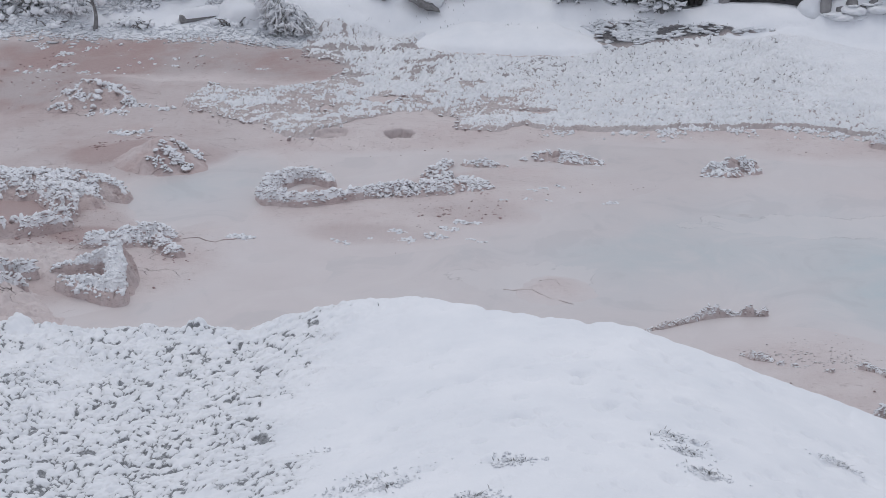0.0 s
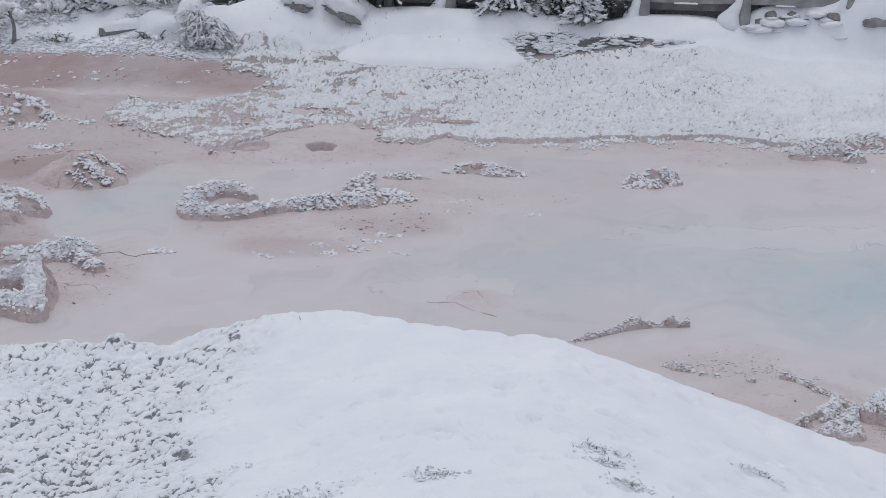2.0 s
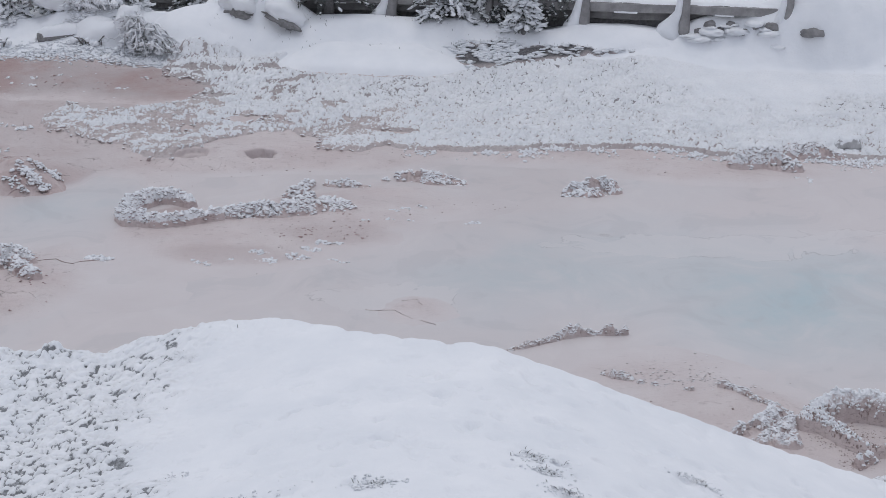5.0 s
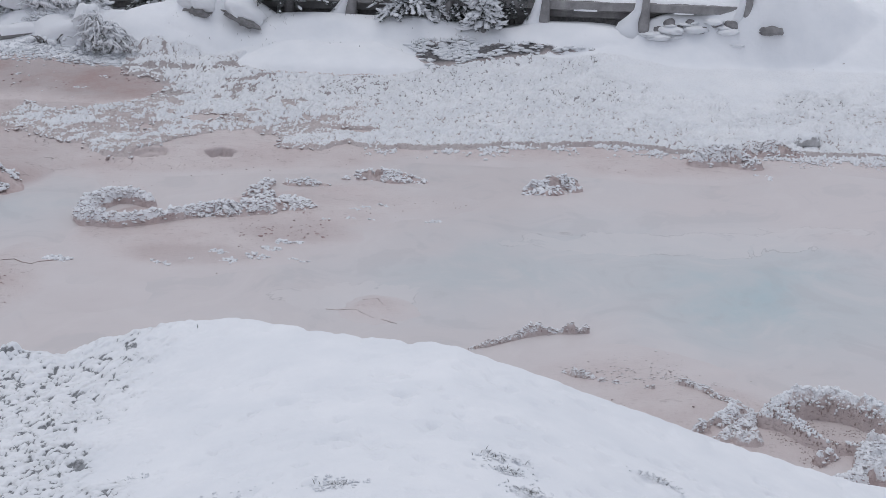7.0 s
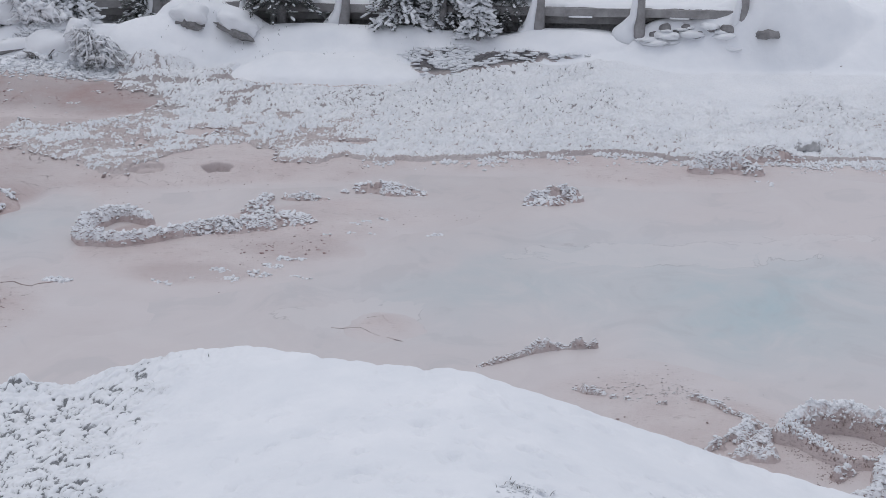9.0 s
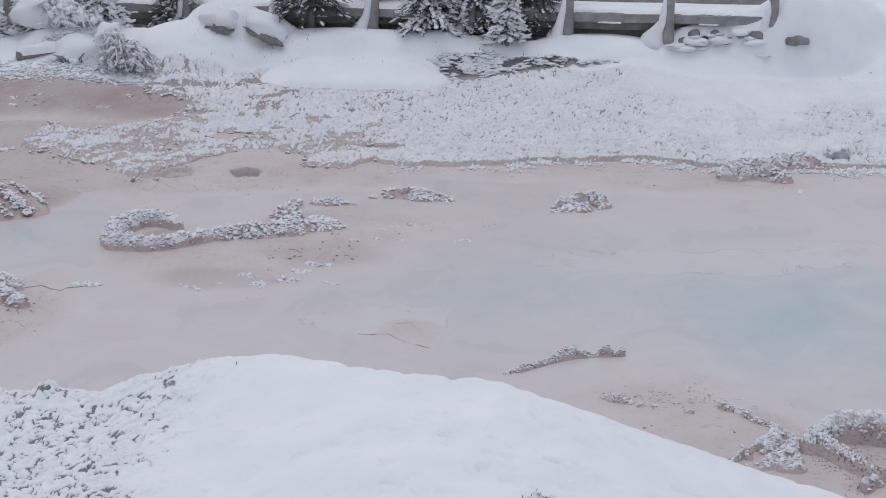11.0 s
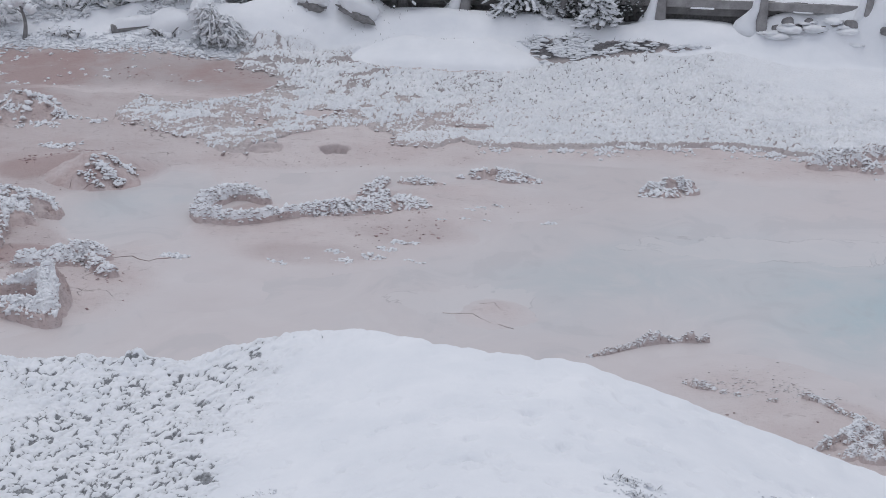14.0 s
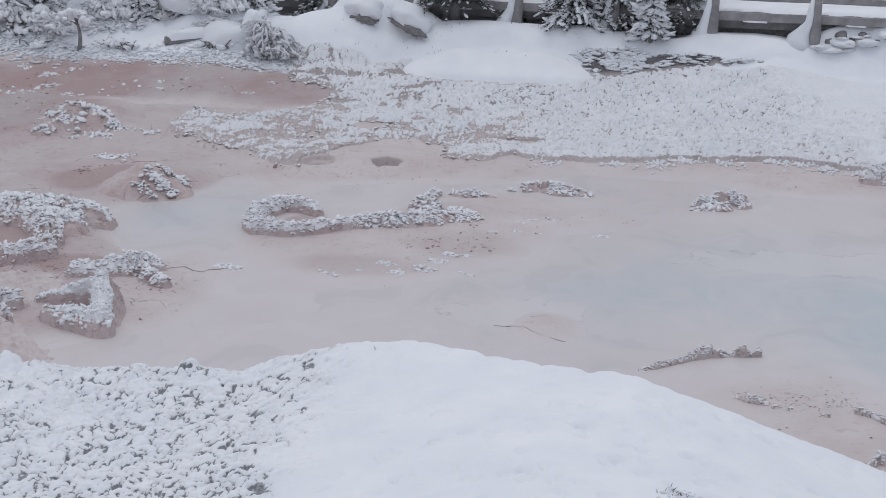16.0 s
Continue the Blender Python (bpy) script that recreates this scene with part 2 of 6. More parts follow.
def make_mud(name="grey_pink_mud", red=0.0):
    m, n, l, b = material(name)
    c = mud_colour(n, l)
    if red:
        c = blend(n, l, calc(n, l, "MULTIPLY", span(n, l, noise_at(n, l, 1.4, 5, 0.6), 0.3, 0.65), red), c, MUD_RED)
    v = n.new("ShaderNodeTexVoronoi")
    v.feature = "DISTANCE_TO_EDGE"
    v.inputs["Scale"].default_value = 3.4
    tc = n.new("ShaderNodeTexCoord")
    wob = n.new("ShaderNodeMixRGB")
    wob.inputs["Fac"].default_value = 0.25
    nz = n.new("ShaderNodeTexNoise")
    nz.inputs["Scale"].default_value = 3.0
    l.new(tc.outputs["Object"], nz.inputs["Vector"])
    l.new(tc.outputs["Object"], wob.inputs["Color1"])
    l.new(nz.outputs["Color"], wob.inputs["Color2"])
    l.new(wob.outputs["Color"], v.inputs["Vector"])
    crack = span(n, l, v.outputs["Distance"], 0.0, 0.02, 1.0, 0.0)
    crack = calc(n, l, "MULTIPLY", crack, span(n, l, noise_at(n, l, 0.8, 3), 0.54, 0.66))
    l.new(blend(n, l, crack, c, (0.13, 0.08, 0.075)), b.inputs["Base Color"])
    b.inputs["Roughness"].default_value = 0.5
    b.inputs["Specular IOR Level"].default_value = 0.3
    h = calc(n, l, "SUBTRACT", calc(n, l, "ADD", noise_at(n, l, 8.0, 6, 0.65), calc(n, l, "MULTIPLY", noise_at(n, l, 45.0, 4), 0.3)), crack)
    bump(n, l, b, h, 0.06, 0.8)
    return m


def make_frost(name="snow_topped_clods", lo=-0.25, hi=0.25, thin=0.08):
    """Clods of mud with snow on their upper sides."""
    m, n, l, b = material(name)
    geo = n.new("ShaderNodeNewGeometry")
    xyz = n.new("ShaderNodeSeparateXYZ")
    l.new(geo.outputs["Normal"], xyz.inputs["Vector"])
    up = calc(n, l, "ADD", xyz.outputs["Z"], calc(n, l, "MULTIPLY", calc(n, l, "SUBTRACT", noise_at(n, l, 26.0, 5, 0.7), 0.5), 1.6))
    mask = span(n, l, up, lo, hi)
    # undersides are bare mud, darkened half way to brown for the shade beneath
    c = blend(n, l, mask, blend(n, l, 0.5, mud_colour(n, l), (0.2, 0.15, 0.14)), blend(n, l, thin, snow_colour(n, l), mud_colour(n, l)))
    l.new(c, b.inputs["Base Color"])
    b.inputs["Roughness"].default_value = 0.75
    b.inputs["Specular IOR Level"].default_value = 0.2
    bump(n, l, b, noise_at(n, l, 40.0, 5, 0.65), 0.012, 0.6)
    return m


def make_crust(name="snow_crusted_mud", red=0.4, dark=(0.3, 0.23, 0.215), much=0.18, thin=0.04, steep=(-0.1, 0.3), shade_speckle=0.2):
    """Knobbly mud with snow caught on its knobs."""
    m, n, l, b = material(name)
    c = mud_colour(n, l)
    c = blend(n, l, calc(n, l, "MULTIPLY", span(n, l, noise_at(n, l, 1.4, 5, 0.6), 0.3, 0.65), red), c, MUD_RED)
    tc = n.new("ShaderNodeTexCoord")
    mp = n.new("ShaderNodeMapping")
    mp.inputs["Scale"].default_value = (1.0, 1.0, 2.8)
    strata = n.new("ShaderNodeTexNoise")
    strata.inputs["Scale"].default_value = 11.0
    strata.inputs["Detail"].default_value = 6.0
    strata.inputs["Roughness"].default_value = 0.7
    l.new(tc.outputs["Object"], mp.inputs["Vector"])
    l.new(mp.outputs["Vector"], strata.inputs["Vector"])
    crack = calc(n, l, "MULTIPLY", span(n, l, strata.outputs["Fac"], 0.52, 0.66), 0.45)
    c = blend(n, l, crack, c, (0.16, 0.105, 0.095))
    c = blend(n, l, calc(n, l, "MULTIPLY", attribute(n, "bed"), much), c, dark)
    geo = n.new("ShaderNodeNewGeometry")
    xyz = n.new("ShaderNodeSeparateXYZ")
    l.new(geo.outputs["Normal"], xyz.inputs["Vector"])
    up = calc(n, l, "ADD", xyz.outputs["Z"], calc(n, l, "MULTIPLY", calc(n, l, "SUBTRACT", noise_at(n, l, 22.0, 5, 0.65), 0.5), 1.0))
    mask = calc(n, l, "MULTIPLY", span(n, l, up, *steep), span(n, l, calc(n, l, "ADD", attribute(n, "crust"), calc(n, l, "MULTIPLY", calc(n, l, "SUBTRACT", noise_at(n, l, 30.0, 4, 0.6), 0.5), 0.8)), 0.35, 0.5))
    # mud grains show through thin snow; dark speckle also paints the fine shade between
    worn = calc(n, l, "ADD", thin, span(n, l, noise_at(n, l, 26.0, 4, 0.65), 0.47, 0.66, 0.0, shade_speckle))
    l.new(blend(n, l, mask, c, blend(n, l, worn, snow_colour(n, l), blend(n, l, 0.5, mud_colour(n, l), dark))), b.inputs["Base Color"])
    l.new(span(n, l, mask, 0, 1, 0.5, 0.75), b.inputs["Roughness"])
    b.inputs["Specular IOR Level"].default_value = 0.25
    bump(n, l, b, calc(n, l, "ADD", noise_at(n, l, 20.0, 5, 0.65), calc(n, l, "MULTIPLY", noise_at(n, l, 60.0, 4, 0.6), 0.6)), 0.03, 0.7)
    return m


def make_sedge_snow():
    """Snow with dark sedge in its gaps."""
    m, n, l, b = material("snow_on_sedge")
    dark = ramp(n, l, noise_at(n, l, 30.0, 4, 0.7), [(0.3, (0.13, 0.137, 0.145)), (0.7, (0.4, 0.413, 0.43))])
    v = calc(n, l, "ADD", attribute(n, "snow"), calc(n, l, "MULTIPLY", calc(n, l, "SUBTRACT", noise_at(n, l, 35.0, 5, 0.7), 0.5), 0.9))
    mask = span(n, l, v, 0.3, 0.62)
    l.new(blend(n, l, mask, dark, snow_colour(n, l)), b.inputs["Base Color"])
    b.inputs["Roughness"].default_value = 0.8
    b.inputs["Specular IOR Level"].default_value = 0.2
    bump(n, l, b, calc(n, l, "ADD", noise_at(n, l, 45.0, 5, 0.65), mask), 0.012, 0.5)
    return m


def make_water():
    m, n, l, b = material("milky_mud_water")
    deep = attribute(n, "deep")
    tc = n.new("ShaderNodeTexCoord")
    mp = n.new("ShaderNodeMapping")
    mp.inputs["Scale"].default_value = (0.75, 0.5, 1.0)
    l.new(tc.outputs["Object"], mp.inputs["Vector"])

    def drift(scale, detail, bend):
        nz = n.new("ShaderNodeTexNoise")
        nz.inputs["Scale"].default_value = scale
        nz.inputs["Detail"].default_value = detail
        nz.inputs["Roughness"].default_value = 0.6
        nz.inputs["Distortion"].default_value = bend
        l.new(mp.outputs["Vector"], nz.inputs["Vector"])
        return nz.outputs["Fac"]

    swirl = calc(n, l, "MULTIPLY", calc(n, l, "SUBTRACT", drift(0.45, 5.0, 0.8), 0.5), 1.1)
    c = ramp(n, l, calc(n, l, "ADD", deep, swirl), [(0.0, (0.62, 0.57, 0.563)), (0.45, (0.595, 0.575, 0.578)), (0.8, (0.53, 0.555, 0.565)), (1.0, (0.43, 0.53, 0.555))])
    cloud = drift(0.9, 7.0, 1.6)
    c = blend(n, l, calc(n, l, "MULTIPLY", span(n, l, cloud, 0.5, 0.66), 0.3), c, (0.68, 0.64, 0.63))
    c = blend(n, l, calc(n, l, "MULTIPLY", span(n, l, cloud, 0.47, 0.36), 0.22), c, (0.42, 0.42, 0.43))
    # pale plates of scum with a crisp edge
    plate = calc(n, l, "ADD", attribute(n, "scum"), calc(n, l, "MULTIPLY", calc(n, l, "SUBTRACT", drift(1.3, 6.0, 1.0), 0.5), 1.3))
    c = blend(n, l, calc(n, l, "MULTIPLY", span(n, l, plate, 0.5, 0.53), 0.4), c, (0.67, 0.64, 0.635))
    rim = calc(n, l, "MULTIPLY", span(n, l, plate, 0.47, 0.5), span(n, l, plate, 0.515, 0.5))
    c = blend(n, l, calc(n, l, "MULTIPLY", rim, span(n, l, noise_at(n, l, 0.9, 3), 0.45, 0.6, 0.0, 0.45)), c, (0.25, 0.23, 0.23))
    l.new(c, b.inputs["Base Color"])
    b.inputs["Roughness"].default_value = 0.35
    b.inputs["Specular IOR Level"].default_value = 0.22
    bump(n, l, b, noise_at(n, l, 2.2, 4, 0.55), 0.02, 0.35)
    return m


def plain(name, stops, scale, rough=0.8, relief=0.01, fine=40.0, coords="Object"):
    m, n, l, b = material(name)
    l.new(ramp(n, l, noise_at(n, l, scale, 6, 0.65, coords), stops), b.inputs["Base Color"])
    b.inputs["Roughness"].default_value = rough
    b.inputs["Specular IOR Level"].default_value = 0.25
    bump(n, l, b, noise_at(n, l, fine, 5, 0.6, coords), relief, 0.8)
    return m


SNOW, GROUND, MUD, RED_MUD, FROST, WATER = make_snow(), make_ground(), make_mud(), make_mud("reddish_mud", 0.6), make_frost(), make_water()
DARK_FROST = make_frost("lightly_frosted_clods", 0.4, 1.05)
SNOWY_CLOD = make_frost("snowy_clods", -0.35, 0.15, 0.06)
DEEP_CLOD = make_frost("clods_deep_in_snow", -0.95, -0.45, 0.02)
CRUST_BARE = plain("dark_crumbling_mud", [(0.3, (0.27, 0.205, 0.19)), (0.7, (0.46, 0.385, 0.365))], 14.0, 0.7)
# its grey puts the shade in the gaps between snow lumps into the mud
FAR_CRUST = make_crust("snow_on_mud_with_shaded_gaps", 0.0, (0.25, 0.245, 0.255), 0.85, 0.0, (0.1, 0.5), 0.14)
CRUST_MUD, SEDGE_SNOW = make_crust(), make_sedge_snow()
STEEP_MUD = make_crust("mud_snowed_on_top", 0.2, (0.36, 0.29, 0.275), 0.3, 0.04, (0.35, 0.7))
TOP_FROST = make_frost("clods_frosted_on_top", 0.15, 0.6, 0.1)
BARK = plain("bark", [(0.3, (0.15, 0.145, 0.145)), (0.7, (0.31, 0.305, 0.305))], 14.0)
NEEDLES = plain("fir_needles", [(0.3, (0.095, 0.102, 0.10)), (0.7, (0.165, 0.175, 0.17))], 5.0)
TWIGS = plain("dead_twigs", [(0.3, (0.2, 0.19, 0.185)), (0.7, (0.42, 0.41, 0.40))], 9.0)
SEDGE = plain("dry_sedge", [(0.3, (0.12, 0.122, 0.126)), (0.7, (0.27, 0.268, 0.268))], 7.0)
TIMBER = plain("weathered_timber", [(0.25, (0.19, 0.185, 0.187)), (0.75, (0.38, 0.37, 0.37))], 3.5, 0.85, 0.015, 18.0)
ROCK = plain("grey_rock", [(0.3, (0.14, 0.14, 0.145)), (0.7, (0.33, 0.32, 0.32))], 3.0, 0.85, 0.04, 12.0)


def make_snowy_rock():
    """Grey rock with snow lodged on its flatter sides."""
    m, n, l, b = material("snowy_rock")
    stone = ramp(n, l, noise_at(n, l, 5.0, 6, 0.65), [(0.3, (0.33, 0.33, 0.335)), (0.7, (0.56, 0.555, 0.56))])
    geo = n.new("ShaderNodeNewGeometry")
    xyz = n.new("ShaderNodeSeparateXYZ")
    l.new(geo.outputs["Normal"], xyz.inputs["Vector"])
    up = calc(n, l, "ADD", xyz.outputs["Z"], calc(n, l, "MULTIPLY", calc(n, l, "SUBTRACT", noise_at(n, l, 9.0, 5, 0.65), 0.5), 0.9))
    l.new(blend(n, l, span(n, l, up, 0.35, 0.5), stone, snow_colour(n, l)), b.inputs["Base Color"])
    b.inputs["Roughness"].default_value = 0.85
    b.inputs["Specular IOR Level"].default_value = 0.2
    bump(n, l, b, noise_at(n, l, 12.0, 5, 0.65), 0.05, 0.8)
    return m


SNOWY_ROCK = make_snowy_rock()

# ---------------------------------------------------------------- the lie of the land
CREST_U = (-12, -7.7, -6.5, -5.6, -5.0, -4.4, -3.9, -3.2, -2.5, -1.76, -1.04, -0.78, 0.0, 0.56, 1.35, 1.9, 2.7, 3.2, 5, 9)
CREST_Z = (2.30, 2.30, 2.24, 2.34, 2.38, 2.61, 2.78, 2.84, 2.76, 2.67, 2.64, 2.52, 2.28, 2.06, 1.79, 1.59, 1.32, 1.20, 0.8, 0.5)
CREST_X, CREST_Y = (-9, -4, -2.5, -1.2, 0, 2, 4, 9), (18.6, 18.6, 17.8, 17.2, 17.2, 17.8, 18.5, 19.5)
FAR_Y = (0, 36, 38, 41, 43.2, 44.4, 46.5, 48.5, 60, 100, 400)
FAR_Z = (-0.12, -0.06, 0.12, 0.55, 1.05, 1.62, 1.72, 2.3, 3.0, 4, 6)


def dome(x, y, cx, cy, rx, ry, h, power=1.0):
    d = ((x - cx) / rx) ** 2 + ((y - cy) / ry) ** 2
    return h * np.clip(1 - d, 0, 1) ** power


def eased(x, xs, ys, reach):
    """Interpolation with its corners rounded off."""
    return sum(np.interp(x + reach * d, xs, ys) for d in (-1, -0.6, -0.2, 0.2, 0.6, 1)) / 6


def near_bank(x, y):
    u = x / np.maximum(y, 6) * 17.2
    yc = eased(x, CREST_X, CREST_Y, 1.0)
    back = smooth(0.0, 2.2, yc - y)
    zc = eased(u, CREST_U, CREST_Z, 0.05) * (1 - back) + eased(x, CREST_U, CREST_Z, 1.2) * back - 0.335 * (yc - 17.2)
    k = eased(x, (-6, -4, -2, 0, 3), (-0.05, -0.06, 0.0, 0.07, 0.07), 1.5)
    toward = np.clip(yc - y, 0, None)
    beyond = np.clip(y - yc, 0, None)
    hill = np.interp(y, (-40, 0, 3, 6, 10, 12.5), (12, 6.6, 5.6, 4.4, 3.05, 0.0))
    z = zc + k * np.minimum(toward, 6) - 0.45 * beyond - 0.35 * beyond**2
    return np.where(y < 12.5, np.maximum(z, hill), z)


# snow banks on the far shore: centre, radii, height
BANKS = [
    (-10.1, 44.3, 1.7, 1.1, 0.6), (-8.9, 44.85, 1.3, 0.7, 0.7), (-6.3, 44.8, 2.9, 0.8, 0.3), (-12.9, 44.9, 1.6, 1.1, 0.5),
    (-3.4, 44.5, 1.6, 0.5, 0.2), (4.9, 44.8, 2.0, 1.3, 0.85), (8.5, 45.5, 3.5, 2.5, 0.7), (2.5, 44.55, 1.3, 0.42, 0.3), (-17.0, 45.0, 2.5, 1.3, 0.3),
    (2.9, 44.3, 1.9, 0.9, 0.28), (4.0, 44.05, 0.95, 0.75, 0.32), (4.95, 38.95, 0.9, 0.5, 0.25), (5.0, 44.4, 1.4, 0.9, 0.55),
]


# pillows of snow with a steep rounded front: centre, radii, height
SLABS = [(-5.85, 42.98, 2.3, 0.72, 0.28), (-0.35, 44.4, 1.65, 0.75, 0.22), (-8.9, 44.0, 1.2, 0.45, 0.12)]
VENTS = [(-7.33, 36.52, 0.3, 0.2), (-8.75, 36.42, 0.34, 0.1)]


def slab(x, y, cx, cy, rx, ry, h):
    wx, wy = x + 0.22 * fbm(x * 0.9, y * 0.9, 3, 61), y + 0.16 * fbm(x * 1.3, y * 1.3, 3, 62)
    d = np.abs((wx - cx) / rx) ** 2.4 + np.abs((wy - cy) / ry) ** 2.0
    return h * np.clip(1 - d, 0, 1) ** 0.42 * (1 - 0.55 * smooth(0.5, 1.0, np.abs(wx - cx) / rx))


def far_shore(x, y):
    bend = 0.35 * np.sin(x * 0.9 + 1.0) + 0.25 * np.sin(x * 2.3)
    z = np.interp(y + 0.35 * bend * smooth(50, 44, y), FAR_Y, FAR_Z)
    return z


def channel(x, y, rx, ry, h, power):
    """A ragged hollow in the mud on the left, where water stands."""
    wx, wy = x + 0.7 * fbm(x * 0.55, y * 0.4, 4, 111), y + 0.9 * fbm(x * 0.5, y * 0.4, 4, 112)
    return dome(wx, wy, -10.2, 32.3, rx, ry, h, power)


def mud_rise(x, y):
    """Low flats of mud that stand just above the water."""
    z = dome(x, y, -13.5, 36.5, 6.5, 7.0, 0.20) + dome(x, y, -11.8, 34.6, 1.5, 1.6, 0.22)
    z = z + dome(x, y, -12.5, 27.5, 4.2, 5.2, 0.28) + dome(x, y, -6.6, 30.9, 3.8, 3.0, 0.16)
    z = z + dome(x, y, -7.0, 36.8, 3.5, 1.7, 0.16) + dome(x, y, -4.0, 33.6, 3.0, 2.2, 0.13)
    z = z + dome(x, y, 0.6, 24.0, 2.3, 2.0, 0.14) + dome(x, y, 3.2, 21.8, 2.6, 2.4, 0.14) + dome(x, y, 1.5, 22.0, 1.8, 1.8, 0.1) + dome(x, y, 2.2, 36.4, 3.0, 1.2, 0.1)
    z = z + dome(x + 0.5 * fbm(x, y * 0.8, 4, 113), y + 0.5 * fbm(x, y * 0.8, 4, 114), -3.0, 26.8, 1.0, 1.0, 0.12)
    z = z + dome(x, y, -8.0, 27.0, 3.6, 2.0, 0.09) - channel(x, y, 1.7, 3.6, 0.26, 1.3)
    z = z + 0.03 * fbm(x * 2.4, y * 2.4, 4, 33) * smooth(-9.0, -10.5, x) * smooth(35, 37, y)
    z = z + dome(x, y, -14.7, 38.8, 1.3, 1.7, 0.2) + dome(x, y, -13.6, 37.6, 0.8, 0.9, 0.12)
    return z


def land(x, y):
    x, y = np.asarray(x, float), np.asarray(y, float)
    a = far_shore(x, y) + mud_rise(x, y)
    for cx, cy, rx, ry, h in BANKS:
        a = a + dome(x + 0.25 * fbm(x, y, 2, 61), y + 0.2 * fbm(x, y, 2, 62), cx, cy, rx * 1.1, ry * 1.1, h, 1.1)
    a = a + 0.035 * fbm(x * 0.7, y * 0.7, 4, 3) * smooth(19, 21, y)
    for one in SLABS:
        a = a + slab(x, y, *one)
    for cx, cy, r, deep in VENTS:
        a = a + dome(x, y, cx, cy, 3.2 * r, 2.6 * r, 0.07) - dome(x, y, cx, cy, 1.12 * r, 0.95 * r, deep + 0.15, 0.3)
    b = near_bank(x, y) + 0.03 * fbm(x * 0.6, y * 0.6, 4, 8)
    back = eased(x, CREST_X, CREST_Y, 1.0) - y
    b = b + smooth(1.0, 0.1, back) * (0.035 * knobs(x + 0.06 * fbm(x * 5, y * 5, 2, 116), 0.8 * y, 0.26, 117) + 0.012 * fbm(x * 9, y * 5, 2, 118)) - 0.02 * smooth(1.0, 0.1, back)
    b = b + dome(x + 0.06 * fbm(x * 6, y * 6, 2, 115), y, -8.08, 18.5, 0.17, 0.22, 0.13, 0.6) + dome(x, y, -6.02, 18.5, 0.12, 0.2, 0.1, 0.7) + dome(x, y, -6.6, 18.5, 0.14, 0.2, 0.07, 0.7)
    return np.maximum(a, b)


def ground_at(x, y):
    return float(land(np.array([x]), np.array([y]))[0])


def blob_mask(x, y, spots):
    """The union of soft ellipses (cx, cy, rx, ry), with a ragged edge."""
    best = np.full(np.shape(x), -1.0)
    for cx, cy, rx, ry in spots:
        best = np.maximum(best, 1 - np.sqrt(((x - cx) / rx) ** 2 + ((y - cy) / ry) ** 2))
    return best + 0.22 * fbm(x * 0.9, y * 0.9, 5, 21)


# edges of the snow and of the snow-caught crust on the far side, along x
UP_X, UP_Y = (-24, -19, -17.4, -15, -12.3, -11.2, -10.7, -9.85, -9.1), (43.1, 43.1, 43.3, 43.05, 43.1, 42.9, 42.4, 41.95, 41.6)
FOOT_X = (-9.2, -8.7, -8.45, -7.6, -7.0, -6.6, -6.1, -5.3, -4.95, -4.3, -3.2, -1.8, 0.6, 2.3, 3.0, 3.6, 5, 8)
FOOT_Y = (36.3, 36.8, 38.0, 38.75, 39.0, 38.55, 37.25, 37.25, 38.15, 37.85, 38.0, 38.2, 38.3, 38.1, 37.8, 38.2, 38.0, 37.8)
BAND_X, BAND_TOP, BAND_LOW = (-12.8, -12.3, -11.5, -10.9, -10.2, -9.6, -9.1), (38.8, 39.6, 39.3, 39.5, 39.95, 40.85, 41.8), (38.75, 38.1, 37.8, 37.6, 37.0, 36.4, 36.3)
RED_FLAT = [(-15.5, 41.6, 6.2, 1.7), (-11.0, 41.5, 2.4, 1.5), (-9.9, 41.7, 1.1, 0.4), (-17.5, 39.5, 4.0, 2.2)]


def shore_line(x):
    return np.where(x > -9.1, np.interp(x, FOOT_X, FOOT_Y), np.interp(x, UP_X, UP_Y))


def crust_depth(x, y):
    """How far inside the snow-caught crust a place lies, about in metres; below 0 outside."""
    x, y = x + 0.3 * fbm(x * 1.3, y * 1.1, 4, 23), y + 0.22 * fbm(x * 1.5, y * 1.5, 4, 24)
    band = np.minimum(np.interp(x, BAND_X, BAND_TOP) - y, y - np.interp(x, BAND_X, BAND_LOW)) - 4 * np.clip(-12.6 - x, 0, None)
    d = np.where(x > -9.1, y - np.interp(x, FOOT_X, FOOT_Y), np.maximum(y - np.interp(x, UP_X, UP_Y), band))
    for cx, cy, rx, ry in ((-8.2, 39.35, 0.75, 0.42), (-4.85, 38.8, 0.6, 0.2), (-9.35, 38.6, 0.3, 0.3)):
        d = np.minimum(d, 0.5 * (np.hypot((x - cx) / rx, (y - cy) / ry) - 1))
    return d


def snow_cover(x, y):
    near = np.clip((near_bank(x, y) - 0.02) * 2, 0, 1) * (y < 23)
    far = smooth(-0.4, 0.4, y - shore_line(x) + 0.3 * fbm(x * 1.1, y * 1.1, 3, 5))
    thin = smooth(-0.5, -5.0, x) * smooth(42.7, 42.2, y)
    pillow = sum(slab(x, y, *one) for one in SLABS)
    return np.maximum(np.maximum(near, far * (1 - 0.75 * thin)), smooth(0.0, 0.04, pillow))


LEDGE_X, LEDGE_LOW, LEDGE_TOP = (-4.3, -4.1, -3.6, -2.76, -2.1, -1.46, -0.8, -0.3, 0.3), (43.6, 43.4, 42.88, 43.05, 43.2, 43.37, 43.57, 43.64, 43.67), (43.9, 43.98, 44.1, 44.08, 43.9, 43.84, 43.72, 43.69, 43.68)


